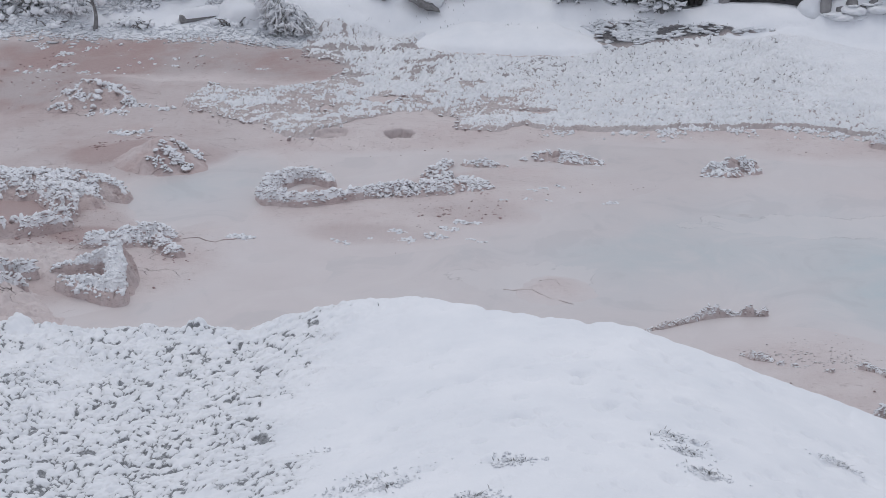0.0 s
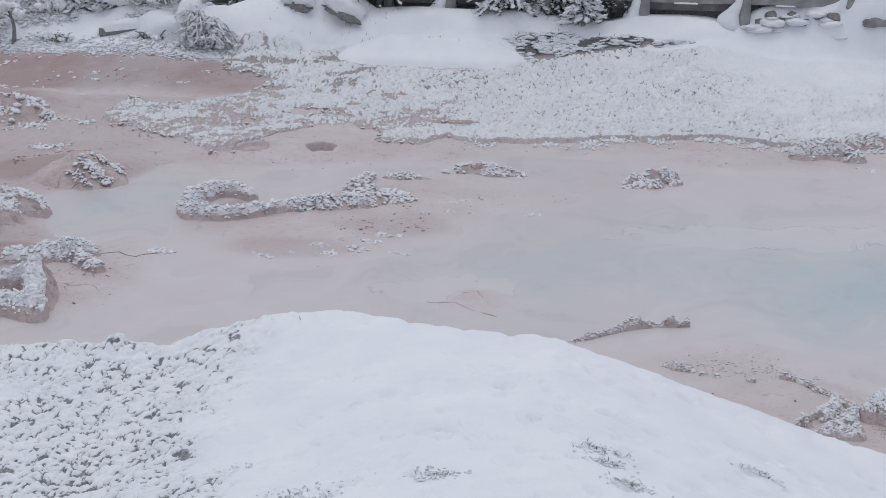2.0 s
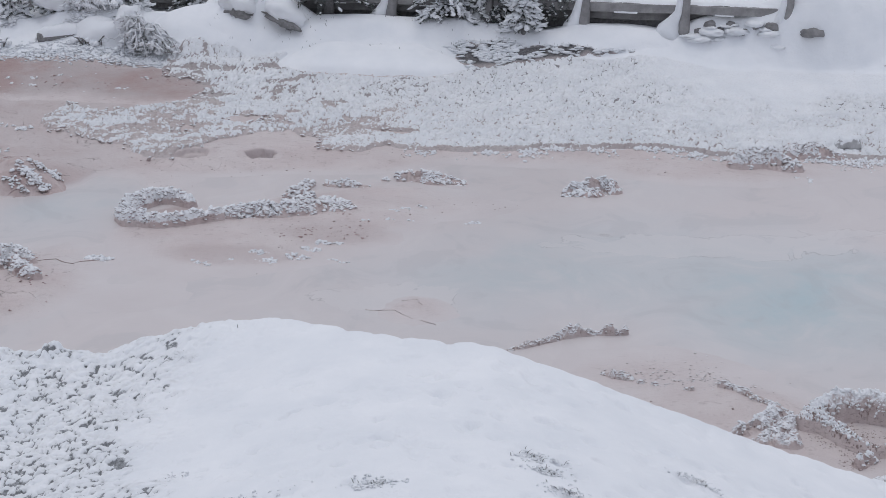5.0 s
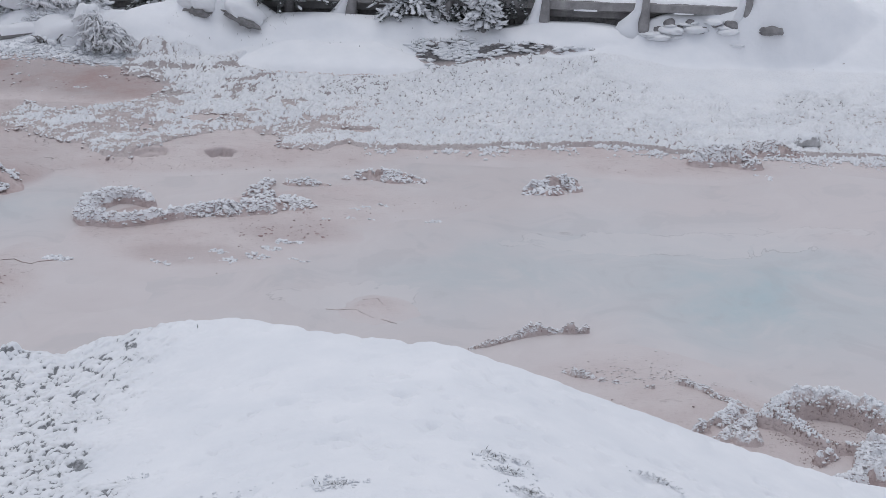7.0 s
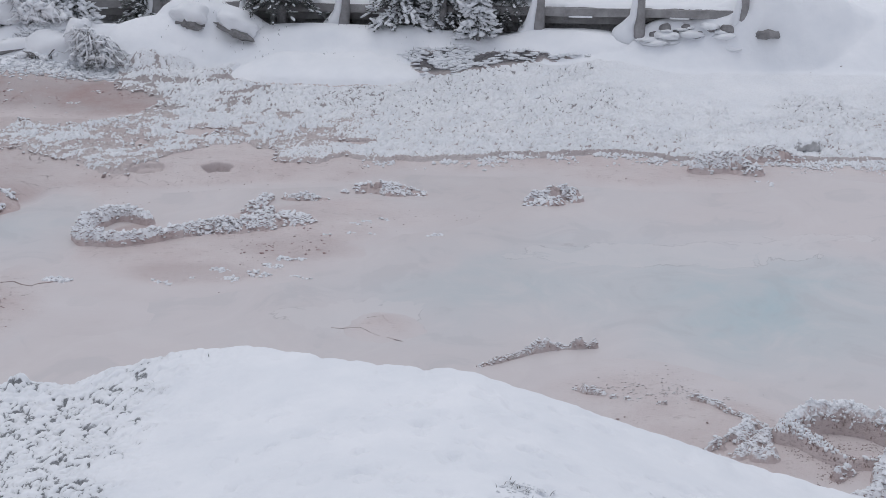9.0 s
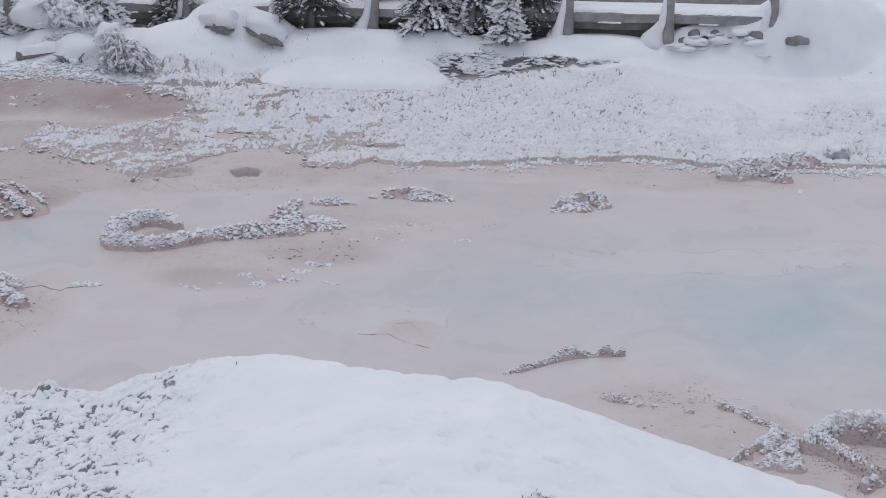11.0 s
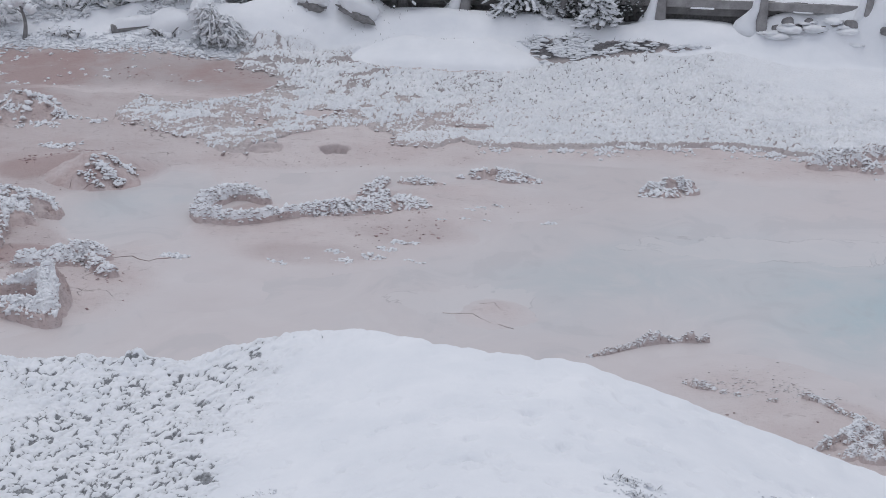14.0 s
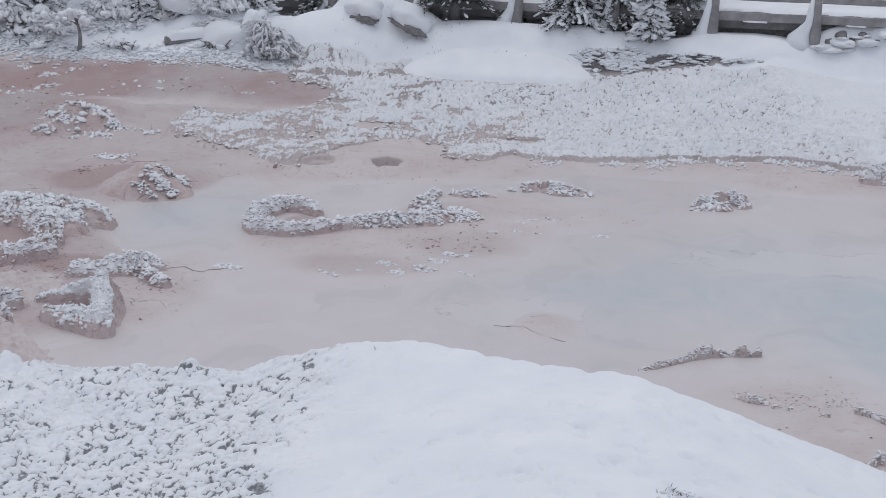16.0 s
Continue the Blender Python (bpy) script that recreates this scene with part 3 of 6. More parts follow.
def strip_depth(x, y):
    """The dark strip of sedge and water under the firs: 0 at its lower edge, 1 at its upper one."""
    x, y = x + 0.15 * fbm(x * 1.5, y * 2, 3, 25), y + 0.1 * fbm(x * 2, y * 2, 3, 26)
    a, b = np.interp(x, LEDGE_X, LEDGE_LOW), np.interp(x, LEDGE_X, LEDGE_TOP)
    return np.where((x > -4.25) & (x < 0.25), (y - a) / np.maximum(b - a, 0.05), -1.0)


def strip_mask(x, y):
    d = strip_depth(x, y)
    return smooth(-0.05, 0.12, d) * smooth(1.08, 0.9, d) * smooth(-4.2, -3.8, x + 0.2 * fbm(x * 3, y * 3, 3, 27))


def sedge_cover(x, y):
    left = smooth(-2.3, -5.4, x + 0.9 * fbm(x * 0.8, y * 0.8, 3, 31) + 0.15 * (17 - y)) * (y < 20)
    return np.clip(left + strip_mask(x, y), 0, 1)


# ---------------------------------------------------------------- ground and water
def spaced(stops):
    """Steps along an axis: (start, step), ..., (end, 0)."""
    out = []
    for (a, s), (b, _) in zip(stops, stops[1:]):
        out += list(np.arange(a, b - s * 0.5, s))
    return np.array(out + [stops[-1][0]])


def sheet(xs, ys):
    gx, gy = np.meshgrid(xs, ys)
    w, h = len(xs), len(ys)
    i = (np.arange(h - 1)[:, None] * w + np.arange(w - 1)[None]).ravel()
    return gx.ravel(), gy.ravel(), np.stack([i, i + 1, i + w + 1, i + w], -1)


DENTS = [(random.Random(k).uniform(-4.2, 2.6), random.Random(k + 500).uniform(13.2, 17.0), random.Random(k + 900).uniform(0.05, 0.13), random.Random(k + 700).uniform(0.025, 0.075)) for k in range(300)]


def make_land():
    # columns fan out with the distance, so that the sheet is as fine far off as near by
    us = spaced([(-600, 60), (-120, 10), (-30, 1.0), (-8.6, 0.034), (3.9, 0.3), (9, 1.5), (30, 10), (120, 60), (600, 0)])
    ys = spaced([(-60, 6), (-12, 1.0), (11, 0.2), (12.6, 0.03), (18.6, 0.1), (41.6, 0.05), (45, 0.15), (47, 0.5), (60, 4), (120, 40), (1600, 0)])
    u, y, faces = sheet(us, ys)
    x = np.where(np.abs(u) < 30, u * np.interp(y, (8, 12.6, 47), (0.75, 0.75, 47 / 17)), u * 47 / 17)
    z = land(x, y)
    cover, sedge = snow_cover(x, y), sedge_cover(x, y) * (y > 20) * (0.45 + 0.55 * smooth(0.2, 0.45, strip_depth(x, y)))
    # hummocks under the snow: small where the sedge stands, faint on the open bank
    z = z + 0.045 * sedge * fbm(x * 4.5, y * 4.5, 3, 12) + 0.006 * cover * fbm(x * 2.5, y * 2.5, 3, 13)
    for px, py, pr, ph in DENTS:
        near = (np.abs(x - px) < 0.3) & (np.abs(y - py) < 0.3)
        side = (y[near] - py) / pr
        z[near] -= ph * np.clip(1 - ((x[near] - px) / pr) ** 2 - side**2, 0, 1) ** 0.5 * np.clip(0.6 - 0.6 * side, 0, 1)
    z = z - 0.012 * (y < 19.5) * knobs(x, y * 1.6, 0.3, 91) ** 3 * smooth(0.05, 0.4, fbm(x * 0.9, y * 0.9, 2, 92) + 0.1)
    cover = cover * (1 - 0.75 * strip_mask(x, y))
    red = smooth(0.0, 0.5, blob_mask(x, y, RED_FLAT)) + 0.4 * smooth(-9, -11.5, x) * (y < 40)
    hot = smooth(0.0, 0.3, blob_mask(x, y, [(-13.0, 29.6, 1.4, 1.6), (-10.9, 28.4, 1.0, 0.8), (-8.0, 32.0, 0.6, 0.9), (-12.8, 34.4, 1.2, 1.0), (-15.0, 41.1, 1.3, 0.8)])) + 0.6 * smooth(0.0, 0.5, blob_mask(x, y, [(-5.7, 33.5, 1.0, 1.1), (-4.9, 31.0, 1.4, 1.0), (-6.5, 29.4, 1.6, 0.7)]))
    hot = np.clip(hot, 0, 1)
    red = red + 0.5 * hot
    me = mesh_of("ground", np.stack([x, y, z], -1), faces, GROUND, {"cover": cover, "red": np.clip(red, 0, 1), "hot": hot, "sedge": sedge, "wet": smooth(0.09, 0.0, land(x, y)) * (y > 19) * (1 - 0.8 * hot), "crack": smooth(0.06, 0.16, mud_rise(x, y)) * smooth(-7.0, -9.0, x) * smooth(41.0, 38.5, y)})
    ob = new("ground", me)
    tagged(ob, "snow-covered bank and bare pinkish grey mud flats", "ground", kind="structure")


def make_pool():
    x, y, faces = sheet(np.arange(-24, 10.01, 0.25), np.arange(18.5, 40.01, 0.25))
    depth = np.clip(-land(x, y) * 0.6, 0, 0.15)
    blue = dome(x, y, 4.4, 26.8, 3.6, 4.6, 0.42) + dome(x, y, 1.2, 29.0, 6.5, 4.8, 0.62) + channel(x, y, 1.9, 3.4, 0.5, 1.0) + dome(x, y, -2.5, 29.0, 3.0, 1.3, 0.2)
    me = mesh_of("water", np.stack([x, y, 0 * x], -1), faces, WATER, {"deep": np.clip(blue + depth, 0, 1), "scum": dome(x, y, 1.6, 31.0, 3.6, 1.1, 0.75, 0.6) + dome(x, y, -3.4, 27.4, 1.6, 1.3, 0.7, 0.6) + dome(x, y, -7.6, 27.6, 1.6, 1.0, 0.4) + dome(x, y, 4.5, 32.2, 2.0, 0.6, 0.6)})
    tagged(new("water", me), "milky grey-pink hot spring water, bluish where deep", "water", kind="structure")


make_land()
make_pool()

# ---------------------------------------------------------------- mud forms with snow-topped crust
def along(line, step=0.05):
    """Places along a line of (x, y, half width, height)."""
    out = []
    for a, b in zip(line, line[1:]):
        a, b = np.array(a, float), np.array(b, float)
        n = max(2, int(np.hypot(*(b - a)[:2]) / step))
        out += [a + (b - a) * k / n for k in range(n)]
    return np.array(out + [np.array(line[-1], float)])


def rise(x, y, lines, seed, power=0.75):
    """How far the forms along the lines stand over the ground."""
    best = np.zeros(np.shape(x))
    wob = 0.10 * fbm(x * 2.2, y * 2.2, 3, seed) + 0.05 * fbm(x * 7, y * 7, 2, seed + 5)
    for line in lines:
        pts = along(line, min(0.12, 0.35 * min(p[2] for p in line)))
        for px, py, w, h in pts:
            d = np.hypot(x - px, y - py) + wob * min(1.0, w * 3)
            s = np.clip(1 - (d / w) ** 2, 0, 1)
            best = np.maximum(best, h * s**power)
    return best


def mud_form(name, label, category, lines, clods=260, size=(0.02, 0.036), seed=1, mud=None, snow=True, group="", ragged=0.3, step=0.02, cell=0.075, power=0.75, thick=False, fringe=0, gap=-0.3, bare=(), broken=0.0, coat=None, high=0.0, body=None):
    """A ridge, rim or mound of mud along lines of (x, y, half width, height), set with snow-topped clods.
    thick: the snow lies deep; gap: where it leaves the mud bare; bare: lines with no snow; broken: how far the form falls apart into clods."""
    rng = np.random.default_rng(seed)
    allp = np.concatenate([along(l) for l in lines + list(bare)])
    pad = allp[:, 2].max() + 0.2
    x0, y0, x1, y1 = allp[:, 0].min() - pad, allp[:, 1].min() - pad, allp[:, 0].max() + pad, allp[:, 1].max() + pad
    xs, ys = np.arange(x0, x1, step), np.arange(y0, y1, step)
    x, y, faces = sheet(xs, ys)
    up = rise(x, y, lines, seed, power)
    if broken:
        up = up * smooth(-0.4, 0.1, fbm(x * 4.5, y * 4.5, 4, seed + 31) + 0.35 - broken)
    top = max(up.max(), 0.05)
    lying = smooth(gap - 0.12, gap + 0.12, fbm(x * 4.5, y * 4.5, 4, seed + 13)) * (up > 0.012) * float(snow)
    if bare:
        flank = rise(x, y, bare, seed, power)
        lying = lying * smooth(0.05, -0.02, flank - up)
        up = np.maximum(up, flank * (1 + 0.6 * fbm(x * 9, y * 9, 3, seed + 17)))
    knob, clear = cauliflower(x, y, cell, seed + 3)
    rough = 1 + ragged * fbm(x * 6, y * 6, 3, seed + 2)
    z = np.maximum(land(x, y), -0.02) + up * rough - 0.03 + lying * (0.05 + 0.6 * cell * knob if thick else 0.25 * cell * knob) * smooth(0.0, 0.1, up)
    keep = (up[faces] > 0.004).any(1)
    used = np.unique(faces[keep])
    index = np.full(len(x), -1)
    index[used] = np.arange(len(used))
    cx, cy = allp[:, 0].mean(), allp[:, 1].mean()
    cz = max(ground_at(cx, cy), 0.0) - 0.03
    base = thing(name, (cx, cy, cz), label, category, group)
    v = np.stack([x, y, z], -1)[used] - (cx, cy, cz)
    white = lying * smooth(0.15, 0.45, up / top) * (0.55 + 0.45 * clear if thick else 0.75 * clear)
    data = mesh_of("mud_body", v, index[faces[keep]], (body or CRUST_MUD) if snow else (mud or MUD), {"crust": white[used], "bed": smooth(0.0, 0.5, up / top)[used]})
    part("mud_body", data, None, base, "wet pinkish mud with snow on its knobs" if snow else "smooth wet mud")

    def strewn(count, near, far):
        """Places about the lines, as many as the width asks for, and where they lie on the form."""
        share = np.concatenate([np.full(len(along(l)), 0.05) for l in lines]) * allp[: sum(len(along(l)) for l in lines), 2] / 0.18
        n = int(count * share.sum())
        pick = allp[rng.choice(len(share), n, p=share / share.sum())]
        ang, rad = rng.uniform(0, 2 * np.pi, n), np.sqrt(rng.uniform(near**2, far**2, n))
        px, py = pick[:, 0] + np.cos(ang) * rad * pick[:, 2], pick[:, 1] + np.sin(ang) * rad * pick[:, 2]
        i = np.clip(np.round((py - y0) / step).astype(int), 0, len(ys) - 1) * len(xs) + np.clip(np.round((px - x0) / step).astype(int), 0, len(xs) - 1)
        return px, py, i

    if snow and clods:
        px, py, i = strewn(clods, 0.0, 1.02)
        good = (lying[i] > rng.uniform(0.2, 0.9, len(i))) & (up[i] > np.maximum(0.02, high * top))
        px, py, i = px[good], py[good], i[good]
        q = rng.uniform(size[0], size[1], len(px)) * rng.choice([0.45, 0.65, 0.85, 1.0, 1.25], len(px))
        V, F = lumps(np.stack([px, py, z[i] + q * (0.0 if thick else 0.2)], -1) - (cx, cy, cz), q, rng, 0.75, 0.24, 1, None, 1.5, 0.5)
        tagged(part("snow_crust", mesh_of("snow_crust", V, F, coat or (SNOWY_CLOD if thick else FROST)), None, base, "small snow-topped clods of mud"), kind="stuff")
    if fringe:
        px, py, i = strewn(fringe, 0.7, 1.0)
        good = (up[i] > 0.03) & (up[i] < 0.6 * top)
        px, py, i = px[good], py[good], i[good]
        V, F = lumps(np.stack([px, py, z[i]], -1) - (cx, cy, cz), rng.uniform(0.005, 0.011, len(px)), rng, 2.2, 0.3, 1, None, 1.1, 0.2)
        tagged(part("mud_fringe", mesh_of("mud_fringe", V, F, CRUST_BARE), None, base, "dark ragged clods hanging on the sides"), kind="stuff")
    return base


MOUND = [[(-12.0, 33.7, 0.6, 0.14), (-11.6, 33.85, 0.75, 0.3), (-11.2, 33.85, 0.6, 0.2)]]


KNOLL = [[(-15.1, 37.9, 0.55, 0.22), (-14.6, 38.2, 0.7, 0.34), (-14.0, 38.0, 0.5, 0.22)]]


def skin(name, label, category, line, width, rng, mat, group=""):
    """A low ragged ridge of mud scum that floats on the water."""
    pts = [(x + rng.normal(0, 0.3 * width), y + rng.normal(0, 0.5 * width), max(ground_at(x, y), 0.0)) for x, y in line]
    v, f = tube(pts, [width * rng.uniform(0.5, 1.2) for _ in pts], 6)
    at = v.mean(0)
    lie = np.maximum(land(v[:, 0], v[:, 1]), 0.0)
    v[:, 2] = lie + 0.45 * (v[:, 2] - lie) + 0.2 * width
    ob = new(name, mesh_of(name, v - at, f, mat))
    ob.location = tuple(at)
    return tagged(ob, label, category, group)


def mud_pots():
    g = "mud pots in the pool"
    mud_form("mud_pot", "large pink mud pot with a wide snow-crusted rim", "mud pot",
             [[(-15.2, 31.2, 0.95, 0.26), (-13.6, 31.35, 0.95, 0.3), (-12.6, 31.35, 0.8, 0.28), (-11.75, 31.3, 0.42, 0.24)], [(-12.3, 30.7, 0.6, 0.22), (-11.9, 30.4, 0.45, 0.2)],
              [(-12.4, 30.5, 0.4, 0.28), (-12.0, 29.7, 0.26, 0.34), (-11.8, 29.1, 0.24, 0.32), (-11.65, 28.6, 0.22, 0.28), (-12.0, 28.15, 0.17, 0.25), (-12.6, 27.9, 0.15, 0.24), (-13.3, 27.75, 0.15, 0.22)]],
             seed=11, clods=230, cell=0.085, size=(0.02, 0.045), group=g, thick=True, gap=-0.12, broken=0.12)
    mud_form("mud_cone", "steep hollow mud cone with thick snow on its broken rim", "mud pot",
             [[(-10.78, 26.1, 0.09, 0.1), (-10.4, 26.15, 0.11, 0.22), (-10.1, 26.2, 0.12, 0.34), (-9.85, 26.25, 0.13, 0.44)],
              [(-9.82, 26.25, 0.18, 0.53), (-9.72, 25.95, 0.19, 0.5), (-9.6, 25.6, 0.19, 0.4), (-9.5, 25.35, 0.19, 0.32), (-9.45, 25.2, 0.17, 0.2)],
              [(-10.42, 25.55, 0.13, 0.14), (-10.1, 25.5, 0.17, 0.2), (-9.8, 25.45, 0.18, 0.24), (-9.55, 25.35, 0.2, 0.28)], [(-10.2, 25.4, 0.12, 0.12), (-9.85, 25.3, 0.13, 0.14), (-9.6, 25.2, 0.15, 0.16)]],
             seed=12, coat=DEEP_CLOD, high=0.06, clods=170, size=(0.016, 0.036), cell=0.085, step=0.015, power=0.5, group=g, thick=True, fringe=20, gap=-0.5, bare=[[(-9.68, 26.3, 0.22, 0.4), (-9.56, 25.95, 0.19, 0.28), (-9.45, 25.6, 0.17, 0.14)]])
    mud_form("mud_ridge", "low curved ridge of frosted mud crust", "mud ridge",
             [[(-10.75, 27.6, 0.2, 0.15), (-10.2, 28.0, 0.28, 0.2), (-9.9, 28.1, 0.26, 0.2), (-9.6, 27.9, 0.2, 0.17), (-9.35, 27.55, 0.17, 0.13), (-9.2, 27.5, 0.14, 0.12)], [(-10.15, 28.75, 0.22, 0.16), (-9.85, 28.7, 0.2, 0.15), (-9.6, 28.5, 0.12, 0.08)]],
             seed=13, thick=True, gap=-0.2, cell=0.07, broken=0.2)
    rng = np.random.default_rng(57)
    skin("mud_edge", "thin broken edge of reddish mud in the water", "mud edge",
         [(-9.6, 28.5), (-9.45, 28.8), (-9.3, 28.9), (-9.1, 28.7), (-8.93, 28.62), (-8.85, 28.8), (-8.7, 28.9), (-8.55, 29.1)], 0.016, rng, CRUST_BARE)
    mud_form("mud_bank", "rough cracked reddish mud bank beside the cone", "mud bank",
             [[(-12.2, 25.3, 0.7, 0.16), (-11.2, 24.9, 0.7, 0.18), (-10.6, 24.2, 0.6, 0.16), (-10.0, 23.8, 0.5, 0.1)], [(-12.4, 27.0, 0.6, 0.14), (-11.3, 27.0, 0.6, 0.14), (-10.7, 26.2, 0.5, 0.1)]],
             0, seed=31, snow=False, ragged=0.9, power=1.4)
    mud_form("mud_clods", "snowy clods of mud beside the snow bank", "mud clods",
             [[(-12.1, 26.1, 0.2, 0.26), (-11.5, 25.7, 0.22, 0.28), (-11.1, 25.9, 0.16, 0.22)], [(-11.4, 25.0, 0.22, 0.3), (-11.0, 25.2, 0.18, 0.26)]],
             seed=15, thick=True, broken=0.3)
    mud_form("ring_mud_pot", "ring-shaped mud pot with a frosted rim around a mud pool", "mud pot",
             [[(-7.9, 32.75, 0.12, 0.14), (-8.3, 33.05, 0.14, 0.2), (-8.7, 33.0, 0.18, 0.25), (-8.95, 32.4, 0.2, 0.27), (-8.95, 31.75, 0.19, 0.26), (-8.6, 31.2, 0.16, 0.22), (-8.1, 31.05, 0.14, 0.19), (-7.6, 31.2, 0.13, 0.17), (-7.15, 31.6, 0.13, 0.16)]],
             seed=16, high=0.12, fringe=25, clods=190, size=(0.02, 0.038), coat=SNOWY_CLOD, thick=True, gap=-0.6, cell=0.065, step=0.018, group=g, ragged=0.4)
    mud_form("mud_ridge", "long lumpy mud ridge with frosted clods", "mud ridge",
             [[(-7.15, 31.65, 0.16, 0.17), (-6.75, 32.0, 0.3, 0.22), (-6.3, 32.2, 0.38, 0.2), (-5.8, 32.4, 0.48, 0.22), (-5.3, 32.65, 0.4, 0.15), (-4.85, 32.7, 0.2, 0.09)],
              [(-6.2, 33.4, 0.12, 0.16), (-6.1, 34.1, 0.15, 0.22), (-6.0, 34.8, 0.13, 0.16)], [(-5.9, 33.3, 0.22, 0.22), (-5.55, 32.9, 0.2, 0.2)]],
             seed=17, clods=250, size=(0.022, 0.042), cell=0.07, broken=0.32, ragged=0.4)
    mud_form("mud_ridge", "flat frosted mud clods rising from the water", "mud ridge",
             [[(-4.5, 35.4, 0.2, 0.08), (-4.0, 35.65, 0.42, 0.2), (-3.5, 35.45, 0.38, 0.13), (-3.05, 35.25, 0.2, 0.06)], [(-5.6, 34.9, 0.2, 0.1), (-5.3, 34.75, 0.22, 0.13), (-4.9, 34.6, 0.15, 0.06)]],
             seed=18, broken=0.35, clods=210, ragged=0.4)
    mud_form("mud_islet", "small frosted mud islet standing in milky water", "mud islet",
             [[(-0.95, 34.7, 0.14, 0.16), (-0.6, 34.9, 0.2, 0.26), (-0.25, 35.05, 0.22, 0.32), (-0.05, 34.8, 0.16, 0.24)], [(-1.0, 34.5, 0.12, 0.08), (-0.4, 34.6, 0.2, 0.14)]],
             seed=19, coat=SNOWY_CLOD, broken=0.15, ragged=0.5, clods=280, size=(0.02, 0.038), cell=0.065)
    mud_form("mud_knoll", "reddish mud knoll dotted with snow-topped clods", "mud mound",
             KNOLL, 46, (0.04, 0.075), seed=32, power=1.0, gap=0.0, ragged=0.5, cell=0.09, coat=SNOWY_CLOD)
    mud_form("mud_mound", "low mud mound with a few snowy lumps", "mud mound",
             MOUND, 0, seed=20, mud=RED_MUD, snow=False, ragged=0.25, power=1.1)
    mud_form("mud_ridge", "thin curved mud ridge with frosted stubs at the water", "mud ridge",
             [[(-1.45, 25.0, 0.06, 0.05), (-1.2, 25.2, 0.08, 0.09), (-0.9, 25.45, 0.08, 0.12), (-0.62, 25.7, 0.08, 0.17), (-0.45, 25.8, 0.08, 0.18), (-0.25, 25.85, 0.08, 0.18), (-0.12, 25.86, 0.06, 0.16), (-0.08, 25.87, 0.06, 0.17), (0.02, 25.88, 0.06, 0.18), (0.08, 25.89, 0.055, 0.11), (0.14, 25.9, 0.05, 0.09), (0.2, 25.91, 0.05, 0.17), (0.23, 25.92, 0.05, 0.19)]],
             seed=21, body=STEEP_MUD, coat=TOP_FROST, power=0.4, gap=-0.5, clods=560, size=(0.007, 0.019), cell=0.04, step=0.012, ragged=0.7, fringe=260)
    for k, line in enumerate(([(-0.06, 24.0, 0.05, 0.06), (0.1, 23.87, 0.09, 0.1), (0.3, 23.78, 0.08, 0.06)], [(0.42, 23.66, 0.05, 0.05), (0.46, 23.66, 0.05, 0.07)], [(0.6, 23.63, 0.04, 0.05), (0.65, 23.6, 0.05, 0.04)], [(1.05, 23.38, 0.05, 0.05), (1.12, 23.35, 0.04, 0.06)])):
        mud_form("mud_clods", "brown clods crusted with frost on a low mud spit", "mud clods", [line], seed=221 + k, body=STEEP_MUD, coat=TOP_FROST, clods=520, size=(0.007, 0.018), cell=0.04, ragged=0.9, fringe=160, group="clods on the spit")
    mud_form("mud_clods", "row of frosted brown clods at the end of the spit", "mud clods",
             [[(1.5, 23.58, 0.05, 0.08), (1.6, 23.52, 0.07, 0.11), (1.75, 23.35, 0.08, 0.1), (1.88, 23.1, 0.07, 0.06), (2.04, 22.88, 0.08, 0.08)]],
             seed=29, body=STEEP_MUD, coat=TOP_FROST, clods=480, size=(0.007, 0.02), cell=0.04, ragged=0.8, fringe=160)
    rng = np.random.default_rng(58)
    edge = [(-3.75, 26.72), (-3.6, 26.7), (-3.45, 26.68), (-3.3, 26.62), (-3.15, 26.45), (-3.0, 26.3), (-2.8, 26.2), (-2.6, 26.1)]
    skin("mud_scum", "ragged dark edge of drying mud scum on the water", "mud scum", edge, 0.012, rng, MUD)
    skin("mud_scum", "small curl of dark mud scum on the water", "mud scum", [(-3.25, 27.15), (-3.12, 27.18), (-3.0, 27.2), (-2.98, 27.05), (-2.9, 26.9)], 0.011, rng, MUD)
    mud_form("mud_crust", "jagged mud crust under fresh snow", "mud crust",
             [[(1.6, 21.6, 0.15, 0.1), (1.85, 21.9, 0.17, 0.14), (2.05, 22.2, 0.17, 0.15), (2.25, 22.5, 0.14, 0.12)], [(1.9, 21.5, 0.17, 0.13), (2.2, 21.75, 0.15, 0.13), (2.35, 22.1, 0.14, 0.12)], [(2.15, 21.42, 0.12, 0.14), (2.3, 21.4, 0.12, 0.14)], [(1.9, 23.0, 0.05, 0.06), (2.2, 22.75, 0.07, 0.08)]],
             seed=23, body=STEEP_MUD, coat=SNOWY_CLOD, fringe=60, clods=480, size=(0.012, 0.026), cell=0.05, step=0.014, ragged=0.8, broken=0.25)
